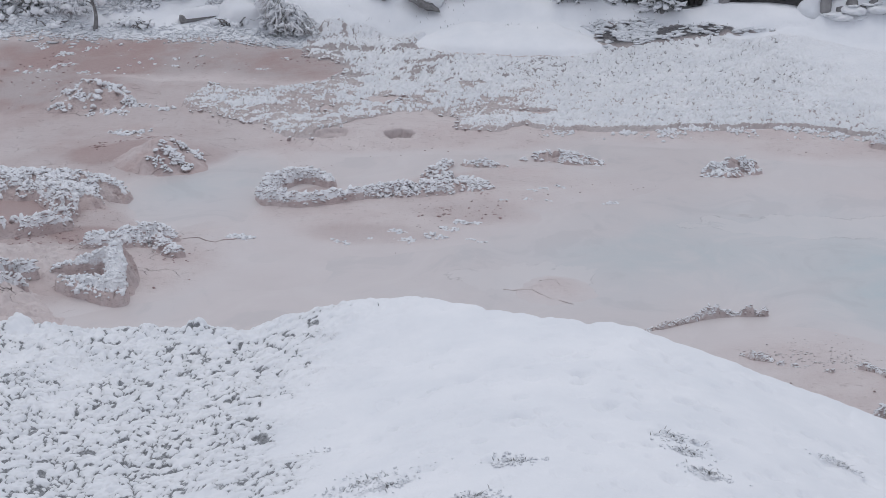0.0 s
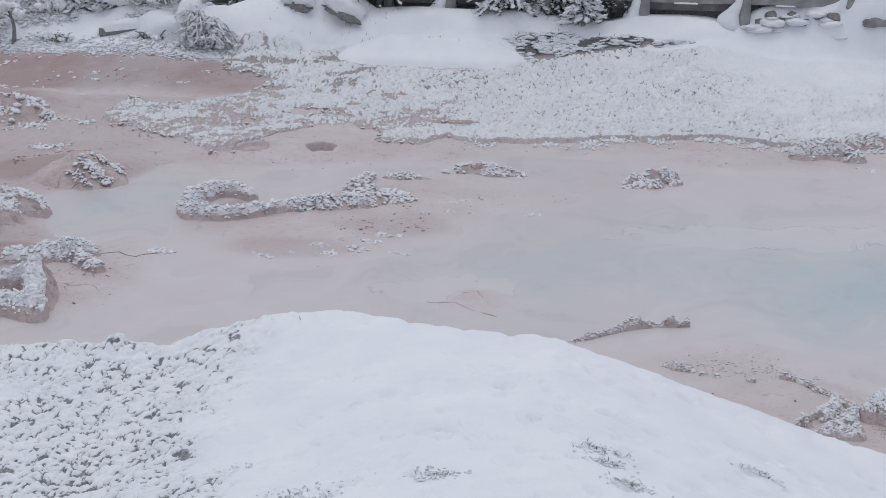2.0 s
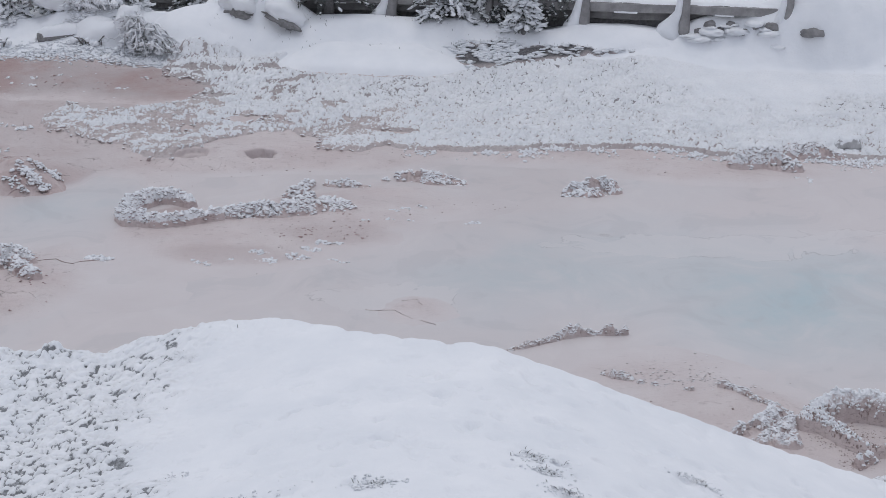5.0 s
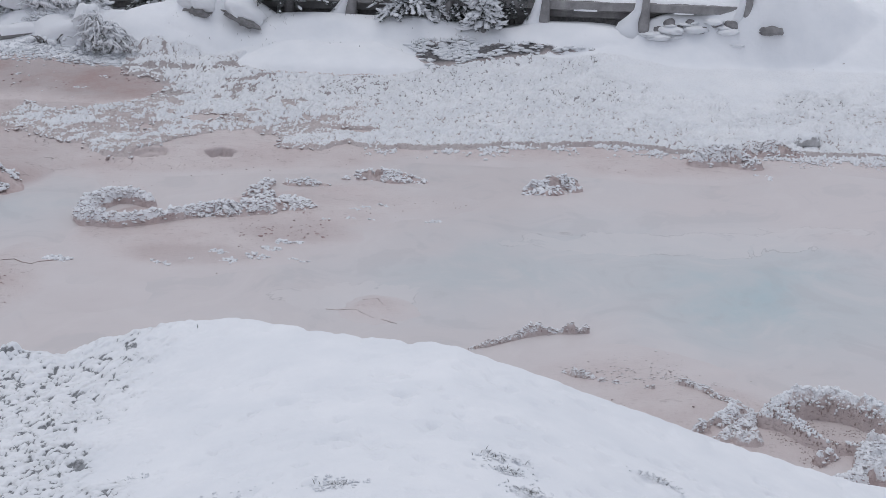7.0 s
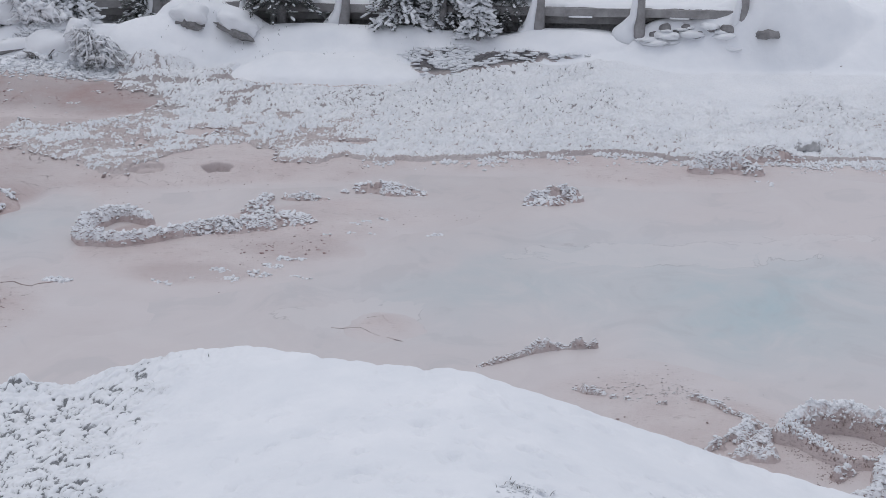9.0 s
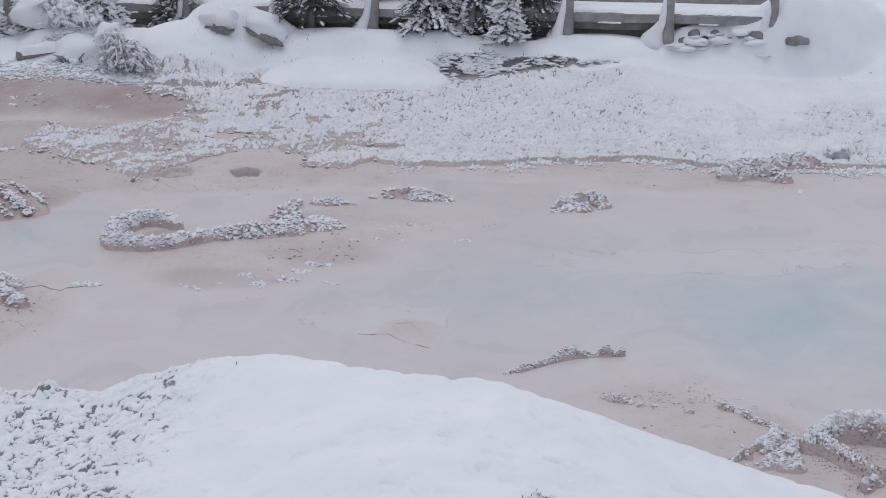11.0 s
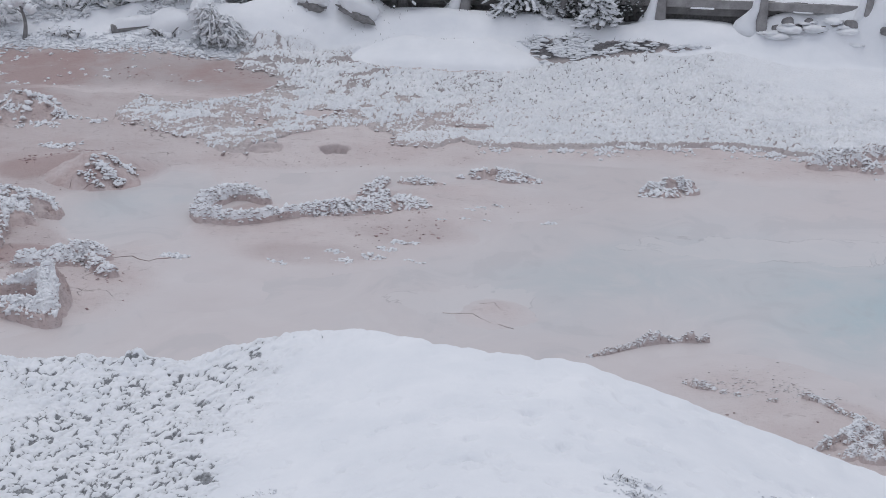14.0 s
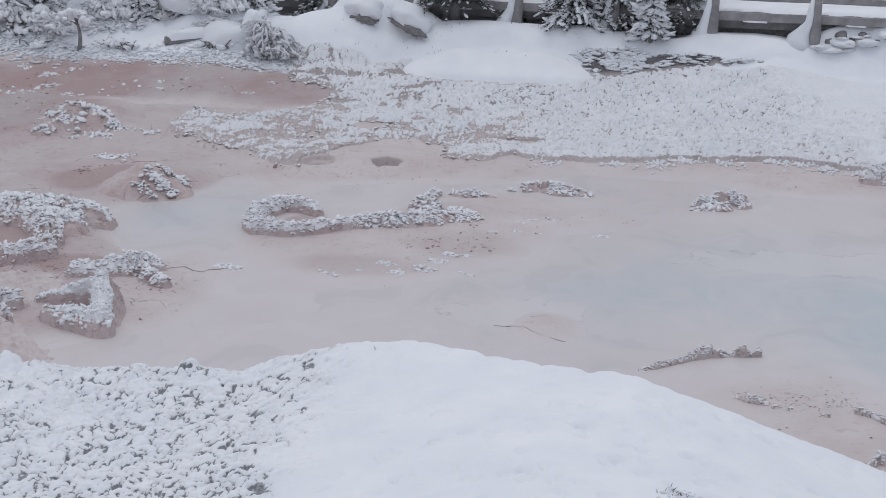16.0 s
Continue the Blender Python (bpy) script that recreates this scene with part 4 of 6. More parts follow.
    mud_form("mud_pot", "round mud pot with a tall frosted rim and open crater", "mud pot",
             [[(2.52, 22.00, 0.14, 0.18), (2.68, 22.30, 0.17, 0.29), (2.98, 22.55, 0.16, 0.33), (3.33, 22.60, 0.16, 0.36), (3.68, 22.40, 0.17, 0.34), (3.98, 22.05, 0.17, 0.30), (4.2, 21.65, 0.2, 0.27)],
              [(2.6, 22.08, 0.13, 0.22), (2.78, 21.85, 0.13, 0.18), (2.98, 21.5, 0.12, 0.13), (3.2, 21.3, 0.1, 0.09), (3.5, 21.3, 0.11, 0.1), (3.8, 21.30, 0.15, 0.15), (4.15, 21.45, 0.2, 0.2)]],
             seed=24, body=STEEP_MUD, coat=DEEP_CLOD, high=0.24, gap=-0.6, fringe=420, clods=330, size=(0.012, 0.026), cell=0.05, step=0.016, ragged=0.25, group=g, thick=True)
    mud_form("mud_crust", "snow-covered lumps of mud crust below the bank", "mud crust",
             [[(3.05, 20.95, 0.12, 0.12), (3.2, 21.1, 0.1, 0.1)], [(3.75, 21.2, 0.26, 0.26), (3.7, 20.75, 0.26, 0.26), (3.5, 20.35, 0.22, 0.2), (3.15, 20.15, 0.16, 0.15)]],
             seed=25, coat=SNOWY_CLOD, fringe=60, clods=330, size=(0.013, 0.026), cell=0.055, step=0.014, ragged=0.4, thick=True, broken=0.25)
    mud_form("mud_crust", "frosted crust of mud along the far shore", "mud crust",
             [[(2.5, 37.0, 0.3, 0.26), (2.9, 37.3, 0.4, 0.36), (3.3, 37.1, 0.36, 0.3), (3.6, 36.9, 0.2, 0.16)], [(3.6, 38.1, 0.28, 0.24), (4.1, 38.15, 0.32, 0.26), (4.5, 37.9, 0.2, 0.14)]],
             seed=26, coat=SNOWY_CLOD, broken=0.2, clods=250, ragged=0.4)


mud_pots()


def snow_heap(seed, size, *spots):
    """A small group of snow-topped clumps of mud: spots of (x, y, spread, count of humps)."""
    rng = np.random.default_rng(seed)
    cx, cy = np.mean([s[0] for s in spots]), np.mean([s[1] for s in spots])
    cz = max(ground_at(cx, cy), 0)
    base = thing("snowy_clods", (cx, cy, cz), "few snow-topped clods on bare mud", "mud clods", "snowy clods on the mud")
    for x0, y0, spread, n in spots:
        # humps, and the clods that make them up
        hx, hy = x0 + np.clip(rng.normal(0, spread, n), -2 * spread, 2 * spread), y0 + np.clip(rng.normal(0, 0.45 * spread, n), -spread, spread)
        k = rng.integers(0, n, 7 * n)
        px, py = hx[k] + rng.normal(0, 0.5 * size, 7 * n), hy[k] + rng.normal(0, 0.5 * size, 7 * n)
        lie = np.maximum(land(px, py), 0) + rise(px, py, MOUND, 20, 1.1) + rise(px, py, KNOLL, 32, 1.0)
        q = size * rng.uniform(0.22, 0.6, 7 * n)
        away = np.hypot(px - hx[k], py - hy[k]) / size
        pz = lie + 0.7 * size * np.clip(1 - away, 0, 1) * rng.uniform(0.2, 1.0, 7 * n) + 0.1 * q - 0.015
        V, F = lumps(np.stack([px - cx, py - cy, pz - cz], -1), q, rng, 0.75, 0.24, 1, None, 1.3, 0.4)
        tagged(part("clump", mesh_of("clump", V, F, SNOWY_CLOD), None, base), kind="stuff")
    return base


snow_heap(200, 0.085, (-11.29, 33.67, 0.13, 15), (-11.1, 34.18, 0.17, 12))
snow_heap(201, 0.075, (-11.5, 33.35, 0.09, 6), (-11.08, 33.6, 0.12, 9))
snow_heap(206, 0.075, (-8.57, 29.05, 0.12, 11))
snow_heap(207, 0.05, (-6.79, 28.9, 0.12, 8))
snow_heap(208, 0.035, (-6.33, 29.19, 0.04, 3))
snow_heap(209, 0.06, (-5.92, 29.6, 0.08, 6), (-5.72, 29.15, 0.1, 8))
snow_heap(210, 0.06, (-5.31, 29.42, 0.14, 9))
snow_heap(211, 0.06, (-5.11, 29.93, 0.1, 7), (-5.0, 30.34, 0.11, 9))
snow_heap(212, 0.05, (-4.74, 30.34, 0.06, 4))
snow_heap(214, 0.04, (-4.74, 29.42, 0.06, 4), (-4.43, 29.33, 0.06, 3))
snow_heap(216, 0.045, (-4.15, 32.7, 0.07, 4), (-3.85, 32.95, 0.09, 6), (-3.55, 33.1, 0.07, 4))
snow_heap(217, 0.04, (-4.45, 31.85, 0.07, 4), (-4.1, 32.05, 0.08, 5), (-3.7, 32.1, 0.06, 3))
snow_heap(218, 0.055, (-2.6, 32.2, 0.1, 6))
snow_heap(219, 0.08, (-16.69, 42.0, 0.1, 6))
snow_heap(220, 0.06, (-16.2, 42.3, 0.12, 5))
snow_heap(221, 0.055, (-17.5, 42.5, 0.16, 8))
snow_heap(225, 0.05, (-15.6, 40.6, 0.14, 8))
snow_heap(226, 0.05, (-11.5, 41.15, 0.07, 4))
snow_heap(227, 0.045, (-11.2, 41.9, 0.07, 4))
snow_heap(228, 0.045, (-14.37, 41.5, 0.06, 3), (-14.14, 41.2, 0.05, 3))
snow_heap(229, 0.045, (-14.6, 41.3, 0.08, 3))
snow_heap(230, 0.05, (-13.1, 41.7, 0.06, 3))
snow_heap(231, 0.055, (-13.74, 41.5, 0.05, 3), (-13.6, 41.1, 0.06, 3))
snow_heap(202, 0.075, (-14.95, 38.55, 0.2, 10), (-14.6, 38.75, 0.2, 12))
snow_heap(203, 0.065, (-15.3, 38.1, 0.14, 7), (-15.05, 37.5, 0.14, 6), (-13.75, 38.3, 0.1, 5))
snow_heap(204, 0.065, (-14.4, 37.35, 0.07, 4), (-14.75, 37.75, 0.1, 5))
snow_heap(205, 0.08, (-13.65, 37.9, 0.16, 12), (-13.8, 37.35, 0.22, 11), (-12.95, 38.0, 0.16, 6))
snow_heap(213, 0.075, (-13.15, 36.15, 0.18, 12), (-12.85, 36.3, 0.1, 6))
snow_heap(215, 0.06, (-11.75, 34.9, 0.1, 4), (-12.4, 38.9, 0.1, 4))
snow_heap(222, 0.065, (-16.95, 40.9, 0.3, 10), (-16.45, 41.25, 0.14, 8))
snow_heap(233, 0.05, (3.6, 36.3, 0.16, 7))


def hole(x, y, r, deep, label):
    """A round vent: a soft lip, a steep wall and a floor, with the shade inside put into the mud colour."""
    n = 40
    rings = ((1.7, -0.012), (1.5, 0.004), (1.25, 0.008), (1.05, 0.004), (0.97, -0.02), (0.92, -0.35 * deep), (0.86, -0.8 * deep), (0.74, -deep), (0.4, -1.08 * deep), (0.1, -1.1 * deep))
    v, f = [], []
    for i, (s, z) in enumerate(rings):
        for a in range(n):
            t = a * 2 * math.pi / n
            q = s * r * (1 + 0.09 * math.sin(2 * t + 1) + (0.08 * math.sin(5 * t + x) + 0.05 * math.sin(9 * t) if s < 1.3 else 0))
            px, py = math.cos(t) * q, 0.9 * math.sin(t) * q
            v.append((px, py, ground_at(x + px * max(1, 1.3 / s), y + py * max(1, 1.3 / s)) + z))
    for i in range(len(rings) - 1):
        for a in range(n):
            q, w = i * n + a, i * n + (a + 1) % n
            f += [(q, w, w + n), (q, w + n, q + n)]
    last = (len(rings) - 1) * n
    f += [(last, last + k, last + k + 1) for k in range(1, n - 1)]
    z0 = min(p[2] for p in v)
    # red darkens wall and floor: the hollow's shade, put into the colour
    ob = new("mud_vent", mesh_of("mud_vent", np.array(v) - (0, 0, z0), np.array(f), GROUND, {"red": [0.4 if z < -0.015 and s < 1 else 0.0 for s, z in rings for _ in range(n)]}))
    ob.location = (x, y, z0)
    tagged(ob, label, "mud vent")


hole(*VENTS[0], "small round open vent in grey mud")
hole(*VENTS[1], "shallow reddish vent in the mud flat")


# ---------------------------------------------------------------- crust and clumps too many to count
def scatter(name, label, count, box, chance, size, seed, mat, flat=0.75, rough=0.18, sub=2, sink=0.25, stretch=1.0, tilt=0.0, lie=None):
    rng = np.random.default_rng(seed)
    x0, y0, x1, y1 = box
    x, y = rng.uniform(x0, x1, count * 8), rng.uniform(y0, y1, count * 8)
    ok = rng.uniform(0, 1, len(x)) < chance(x, y)
    x, y = x[ok][:count], y[ok][:count]
    s = rng.uniform(*size, len(x)) * rng.choice([0.7, 1.0, 1.0, 1.35], len(x))
    z = land(x, y) + s * sink
    ob = new(name, mesh_of(name, *lumps(np.stack([x, y, z], -1), s, rng, flat, rough, sub, lie if lie is None else rng.normal(0, lie, len(x)), stretch, tilt), mat))
    return tagged(ob, label, "snow clumps", kind="stuff")


def strip_chance(x, y):
    d = strip_depth(x, y)
    return strip_mask(x, y) * (0.12 + 0.88 * smooth(0.25, 0.6, d)) * smooth(-0.3, 0.15, fbm(x * 2.5, y * 4, 3, 28) + 0.4 * d - 0.2)


def edge_chance(x, y):
    d = y - shore_line(x) - 0.25 * fbm(x * 0.8, y * 0.8, 2, 9)
    return np.exp(-((d / 0.4) ** 2)) * smooth(-7.6, -6.6, x) * smooth(-0.2, 0.15, fbm(x * 2.2, y * 2.2, 3, 79))


def field_chance(x, y):
    d = y - shore_line(x)
    return smooth(0.2, 0.8, d) * smooth(-4, -1, x) * smooth(43.5, 41, y) * smooth(0.0, 0.35, fbm(x * 0.6, y * 0.6, 3, 41) + 0.22 - 0.12 * smooth(1, 5, x) + 0.15 * smooth(40.5, 39, y)) * smooth(-0.25, 0.15, fbm(x * 3.0, y * 3.0, 3, 42))


def left_edge_chance(x, y):
    d = y - shore_line(x) - 0.2 * fbm(x * 0.9, y * 0.9, 2, 19)
    return np.exp(-(((d - 0.1) / 0.33) ** 2)) * smooth(-10.6, -11.8, x)


def crust_patch():
    """Knobbly mud of the far side with snow caught on it: winding lumps, closing up towards the right."""
    x, y, faces = sheet(np.arange(-17.6, 7.6, 0.023), np.arange(35.5, 43.7, 0.03))
    d = crust_depth(x, y)
    pillow = sum(slab(x, y, *one) for one in SLABS)
    d = np.minimum(d, 43.35 - y - 0.45 * smooth(0.0, 4.0, x) + 0.15 * fbm(x * 1.5, y, 2, 184))
    # the crust sinks away where the slabs of snow lie
    close = np.max([slab(x, y, cx, cy, rx + 0.3, ry + 0.25, 1.0) for cx, cy, rx, ry, _ in SLABS], axis=0)
    d = np.minimum(d, 0.1 - 0.9 * (1 + 6 * smooth(-7.0, -7.6, x)) * close**2.4)
    d = np.where((pillow > 0.01) | (strip_mask(x, y) > 0.3) | ((x < -10.9) & (y > 42.3)), -1.0, d)
    inside = d > -0.22
    keep = inside[faces].all(1)
    used = np.unique(faces[keep])
    index = np.full(len(x), -1)
    index[used] = np.arange(len(used))
    faces = index[faces[keep]]
    x, y, d, close = x[used], y[used], d[used], close[used]
    east = smooth(-7.4, -2.0, x + 0.9 * fbm(x * 0.6, y * 0.6, 3, 176) + 0.5 * (y - 40))
    w = worms(x, y, 0.3, 161)
    high, clear = cauliflower(x, 0.75 * y, 0.07, 165)
    # the fewer lumps, the nearer to the edge
    bare = 0.8 - 0.1 * smooth(0.0, 0.7, d) - 0.24 * smooth(39.0, 40.0, y) * smooth(-9.8, -8.6, x) - 0.3 * east - 0.5 * fbm(x * 1.4, y * 1.6, 4, 77) + 0.2 * smooth(0.15, -0.15, d) + 0.5 * smooth(-0.12, -0.22, d) - 0.15 * smooth(41.8, 42.4, y) - 0.3 * smooth(42.6, 43.1, y)
    lump = np.clip((high + 0.35 * (w - 0.4) - bare) / 0.4, 0, 1)
    # crevices between lumps go without snow, so the dark shade colour outlines them
    snow = smooth(0.08, 0.35, lump) * smooth(0.1, 0.75, clear) * smooth(-0.2, -0.05, d)
    # in the closed snow short dark dashes paint shaded gaps, most of all near the water
    thick = 0.45 * fbm(x * 0.8, y * 0.9, 4, 177) + 0.5 * smooth(41.6, 38.6, y) * smooth(3.5, -1.5, x) + 0.25 * smooth(-0.5, -3.5, x) + 0.12 * smooth(42.5, 39.5, y) - 0.3 * smooth(41.2, 42.6, y) * smooth(-2.0, 2.0, x) + 0.26 + 0.1 * smooth(39.6, 38.6, y) - 0.14 * smooth(0.5, 3.4, x)
    dash = smooth(0.55, 0.82, worms(x, 1.3 * y, 0.125, 181) + 0.15 * fbm(x * 9, y * 9, 2, 182)) * smooth(0.0, 0.35, thick + 0.35 * fbm(x * 2.6, y * 2.6, 3, 183))
    closed = smooth(-6.6, -4.2, x + 0.8 * fbm(x * 0.7, y * 0.7, 3, 178))
    closed = np.maximum(np.maximum(closed, smooth(42.9, 43.3, y)), smooth(0.1, 0.35, close) * smooth(42.6, 42.9, y))
    snow = np.maximum(snow * (1 - closed), closed * (1 - 0.72 * dash) * (1 - 0.5 * (1 - clear) * smooth(-0.05, 0.35, thick)) * np.maximum(smooth(-0.1, 0.1, d), smooth(40, 41, y)))
    up = (0.05 * np.sqrt(lump) + 0.06 * high) * (1 - closed) + closed * (0.045 * (1 - dash) + 0.06 * high * smooth(-0.15, 0.3, thick) + 0.02 * fbm(x * 4, y * 4, 3, 179))
    z = land(x, y) + up * smooth(-0.2, 0.0, d) - 0.03 + 0.032 * smooth(-0.2, 0.05, d)
    ob = new("frosted_flat", mesh_of("frosted_flat", np.stack([x, y, z], -1), faces, FAR_CRUST, {"crust": snow, "bed": np.maximum(np.maximum(0.45, smooth(0.0, 0.6, d)), smooth(40, 41, y)) * np.maximum(0.52 + 0.48 * east, 0.6 * smooth(41.8, 42.3, y))}))
    tagged(ob, "knobbly mud flat with snow caught on its lumps", "mud crust", kind="stuff")


crust_patch()
CRUST_FROST = make_frost("frost_on_crust", 0.1, 0.55, 0.08)


def loose_chance(x, y):
    d = crust_depth(x, y)
    return smooth(-0.3, 0.0, d) * smooth(1.3, 0.3, d) * smooth(-3.0, -6.0, x) * smooth(-12.7, -12.2, x) * (y < 42.6) * smooth(-0.35, 0.2, fbm(x * 2.2, y * 2.2, 3, 85) + 0.1)


scatter("loose_clods", "snow-topped clods strewn over the mud flat", 1700, (-16.5, 35.6, -3.5, 42.8), loose_chance, (0.018, 0.036), 301, CRUST_FROST, 0.9, 0.24, 1, 0.8, 1.5, 0.4)
scatter("shore_crust", "brownish frosted crust along the shore", 5200, (-4.5, 36.8, 9, 40), edge_chance, (0.016, 0.036), 302, SNOWY_CLOD, 1.0, 0.24, 1)
scatter("snowfield_clumps", "low clumps of snow over sedge", 1800, (-5, 38, 8, 43.4), field_chance, (0.012, 0.026), 303, CRUST_FROST, 0.9, 0.26, 1, 0.5, 1.5, 0.3)
scatter("bank_clumps", "clumps of snow along the foot of the far bank", 2200, (-21, 42, -8, 44.5), left_edge_chance, (0.02, 0.05), 304, SNOW, 0.5, 0.3, 1, 0.25, 1.5)


def red_chance(x, y):
    return smooth(0.1, 0.4, blob_mask(x, y, RED_FLAT)) * smooth(-0.1, 0.4, fbm(x * 0.8, y * 0.8, 3, 93)) * (x < -9)


def mud_chance(x, y):
    return (mud_rise(x, y) > 0.05) * smooth(0.05, 0.45, fbm(x * 0.7, y * 0.7, 3, 95))


RED_RUBBLE = plain("dried_reddish_mud", [(0.3, (0.33, 0.225, 0.215)), (0.7, (0.55, 0.43, 0.42))], 6.0, 0.7)
scatter("mud_pebbles", "small clods and pebbles strewn on red mud", 70, (-21, 38.5, -8, 43.2), red_chance, (0.012, 0.04), 321, FROST, 0.6, 0.25, 1, 0.1)

def rubble_chance(x, y):
    a = smooth(1.0, 0.5, np.hypot((x + 11.0) / 2.6, (y - 26.3) / 3.2)) + smooth(1.0, 0.5, np.hypot((x + 13.2) / 2.0, (y - 35.6) / 1.4))
    a = a + 0.45 * smooth(0.1, 0.4, blob_mask(x, y, RED_FLAT)) * (x < -9) + 0.6 * smooth(1.0, 0.5, np.hypot((x + 5.2) / 1.3, (y - 31.4) / 1.3))
    return a * smooth(0.0, 0.3, fbm(x * 1.6, y * 1.6, 3, 94)) * (land(x, y) > 0.01)


scatter("mud_rubble", "broken crumbs of dried reddish mud", 2200, (-19, 23.3, -3.5, 43), rubble_chance, (0.008, 0.028), 325, RED_RUBBLE, 0.55, 0.35, 1, 0.1, 1.4, 0.3)


def crater_chance(x, y):
    return smooth(1.0, 0.6, np.hypot((x - 3.1) / 1.5, (y - 21.4) / 1.3)) * smooth(-0.1, 0.3, fbm(x * 2, y * 2, 3, 96))


scatter("crater_crumbs", "rough crumbs of brown mud about the crater", 900, (1.4, 19.8, 5, 23), crater_chance, (0.004, 0.013), 323, CRUST_BARE, 0.5, 0.35, 1, 0.1)


def spit_chance(x, y):
    d = np.exp(-(((y - 23.95 + 0.2 * (x - 0.5)) / 0.28) ** 2)) * smooth(-0.2, 0.2, x) * smooth(2.4, 1.6, x)
    return d * smooth(-0.1, 0.25, fbm(x * 4, y * 4, 3, 97)) + 0.12 * smooth(0.2, 0.6, x) * smooth(1.8, 1.2, x) * smooth(23.8, 24.1, y) * smooth(25.2, 24.7, y)


scatter("spit_crumbs", "frosted crumbs strewn over a mud spit", 380, (-0.3, 23.2, 2.5, 25.3), spit_chance, (0.004, 0.016), 324, DARK_FROST, 0.7, 0.35, 1, 0.1)
scatter("mud_crumbs", "small crumbs of dark mud", 450, (-14, 21, 5, 37.5), mud_chance, (0.006, 0.018), 322, CRUST_BARE, 0.6, 0.25, 1, 0.1)


def sedge_chance(x, y):
    return sedge_cover(x, y) ** 6 * (near_bank(x, y) > 0.3)


def sedge_patch():
    """The snow on the sedge: a close pattern of small humps with dark gaps."""
    x, y, faces = sheet(np.arange(-9.2, -1.6, 0.019), np.arange(12.6, 19.0, 0.019))
    s = sedge_cover(x, y)
    keep = (s > 0.02) & (near_bank(x, y) > 0.3)
    high, clear = cauliflower(0.8 * x, y, 0.062, 61)
    dash = smooth(0.45, 0.85, worms(x, 1.3 * y, 0.115, 65) + 0.2 * fbm(x * 14, y * 14, 2, 66))
    # where the sedge stands close, and where the snow lies over it
    stand = 0.8 * fbm(x * 1.3, y * 1.5, 4, 71) + 0.5 * fbm(x * 4, y * 5, 3, 72) + 1.3 * (s - 0.64) - 0.12 * (y - 15.4) - 0.08 * (x + 5.0)
    dark = np.maximum(0.85 * dash, 0.7 * (1 - clear)) * smooth(-0.35, 0.4, stand)
    snow = 1 - 0.95 * dark
    z = land(x, y) + 0.04 * s * fbm(x * 4.5, y * 4.5, 3, 12) + s * (0.055 * high + 0.045) * (0.35 + 0.65 * smooth(-0.4, 0.2, stand)) - 0.03 * dash * smooth(-0.3, 0.35, stand) - 0.03 + 0.04 * smooth(0.0, 0.3, s)
    faces = faces[keep[faces].all(1)]
    used = np.unique(faces)
    index = np.full(len(x), -1)
    index[used] = np.arange(len(used))
    ob = new("snowy_sedge", mesh_of("snowy_sedge", np.stack([x, y, z], -1)[used], index[faces], SEDGE_SNOW, {"snow": snow[used]}))
    tagged(ob, "low sedge matted down under broken snow", "sedge", kind="stuff")


sedge_patch()
scatter("sedge_snow_clumps", "small clumps of snow caught on sedge", 3200, (-9, 12.6, -2, 19), sedge_chance, (0.01, 0.022), 305, SNOW, 0.75, 0.24, 1, 1.0)


def blades(name, label, count, box, chance, length, seed, lean=0.6):
    rng = np.random.default_rng(seed)
    x0, y0, x1, y1 = box
    x, y = rng.uniform(x0, x1, count * 10), rng.uniform(y0, y1, count * 10)
    ok = rng.uniform(0, 1, len(x)) < chance(x, y)
    x, y = x[ok][:count], y[ok][:count]
    n = len(x)
    z = land(x, y) - 0.02
    a, l, t = rng.uniform(0, 2 * np.pi, n), rng.uniform(*length, n), rng.uniform(0.1, lean, n)
    w = 0.006
    side = np.stack([-np.sin(a), np.cos(a), 0 * a], -1) * w
    p = np.stack([x, y, z], -1)
    mid = p + np.stack([np.cos(a) * t * l * 0.4, np.sin(a) * t * l * 0.4, l * 0.7], -1)
    tip = p + np.stack([np.cos(a) * t * l, np.sin(a) * t * l, l], -1)
    v = np.stack([p - side, p + side, mid + side * 0.7, mid - side * 0.7, tip], 1).reshape(-1, 3)
    k = (np.arange(n) * 5)[:, None]
    f = np.concatenate([k + [0, 1, 2], k + [0, 2, 3], k + [3, 2, 4]])
    ob = new(name, mesh_of(name, v, f, SEDGE))
    return tagged(ob, label, "sedge", kind="stuff")


blades("sedge_blades", "short dark sedge poking through the snow", 6000, (-9, 12.6, -2, 19), sedge_chance, (0.03, 0.075), 311, 1.2)
blades("sedge_strip", "dark sedge and litter showing through thin snow", 900, (-5, 42.2, 0.6, 44.4), strip_chance, (0.04, 0.1), 312)
scatter("strip_clumps", "snow clumps lying on the dark sedge strip", 620, (-5, 42.6, 0.6, 44.3), strip_chance, (0.022, 0.042), 313, SNOW, 0.7, 0.25, 1, 0.5, 2.6, 0.12, 0.3)



def bank_chance(x, y):
    return smooth(0.05, 0.3, fbm(x * 1.2, y * 1.6, 3, 98)) * smooth(42.9, 43.3, y)


blades("bank_twigs", "few dry stalks sticking out of the far snow bank", 160, (-10, 42.9, -2.5, 44.8), bank_chance, (0.03, 0.09), 314, 0.9)


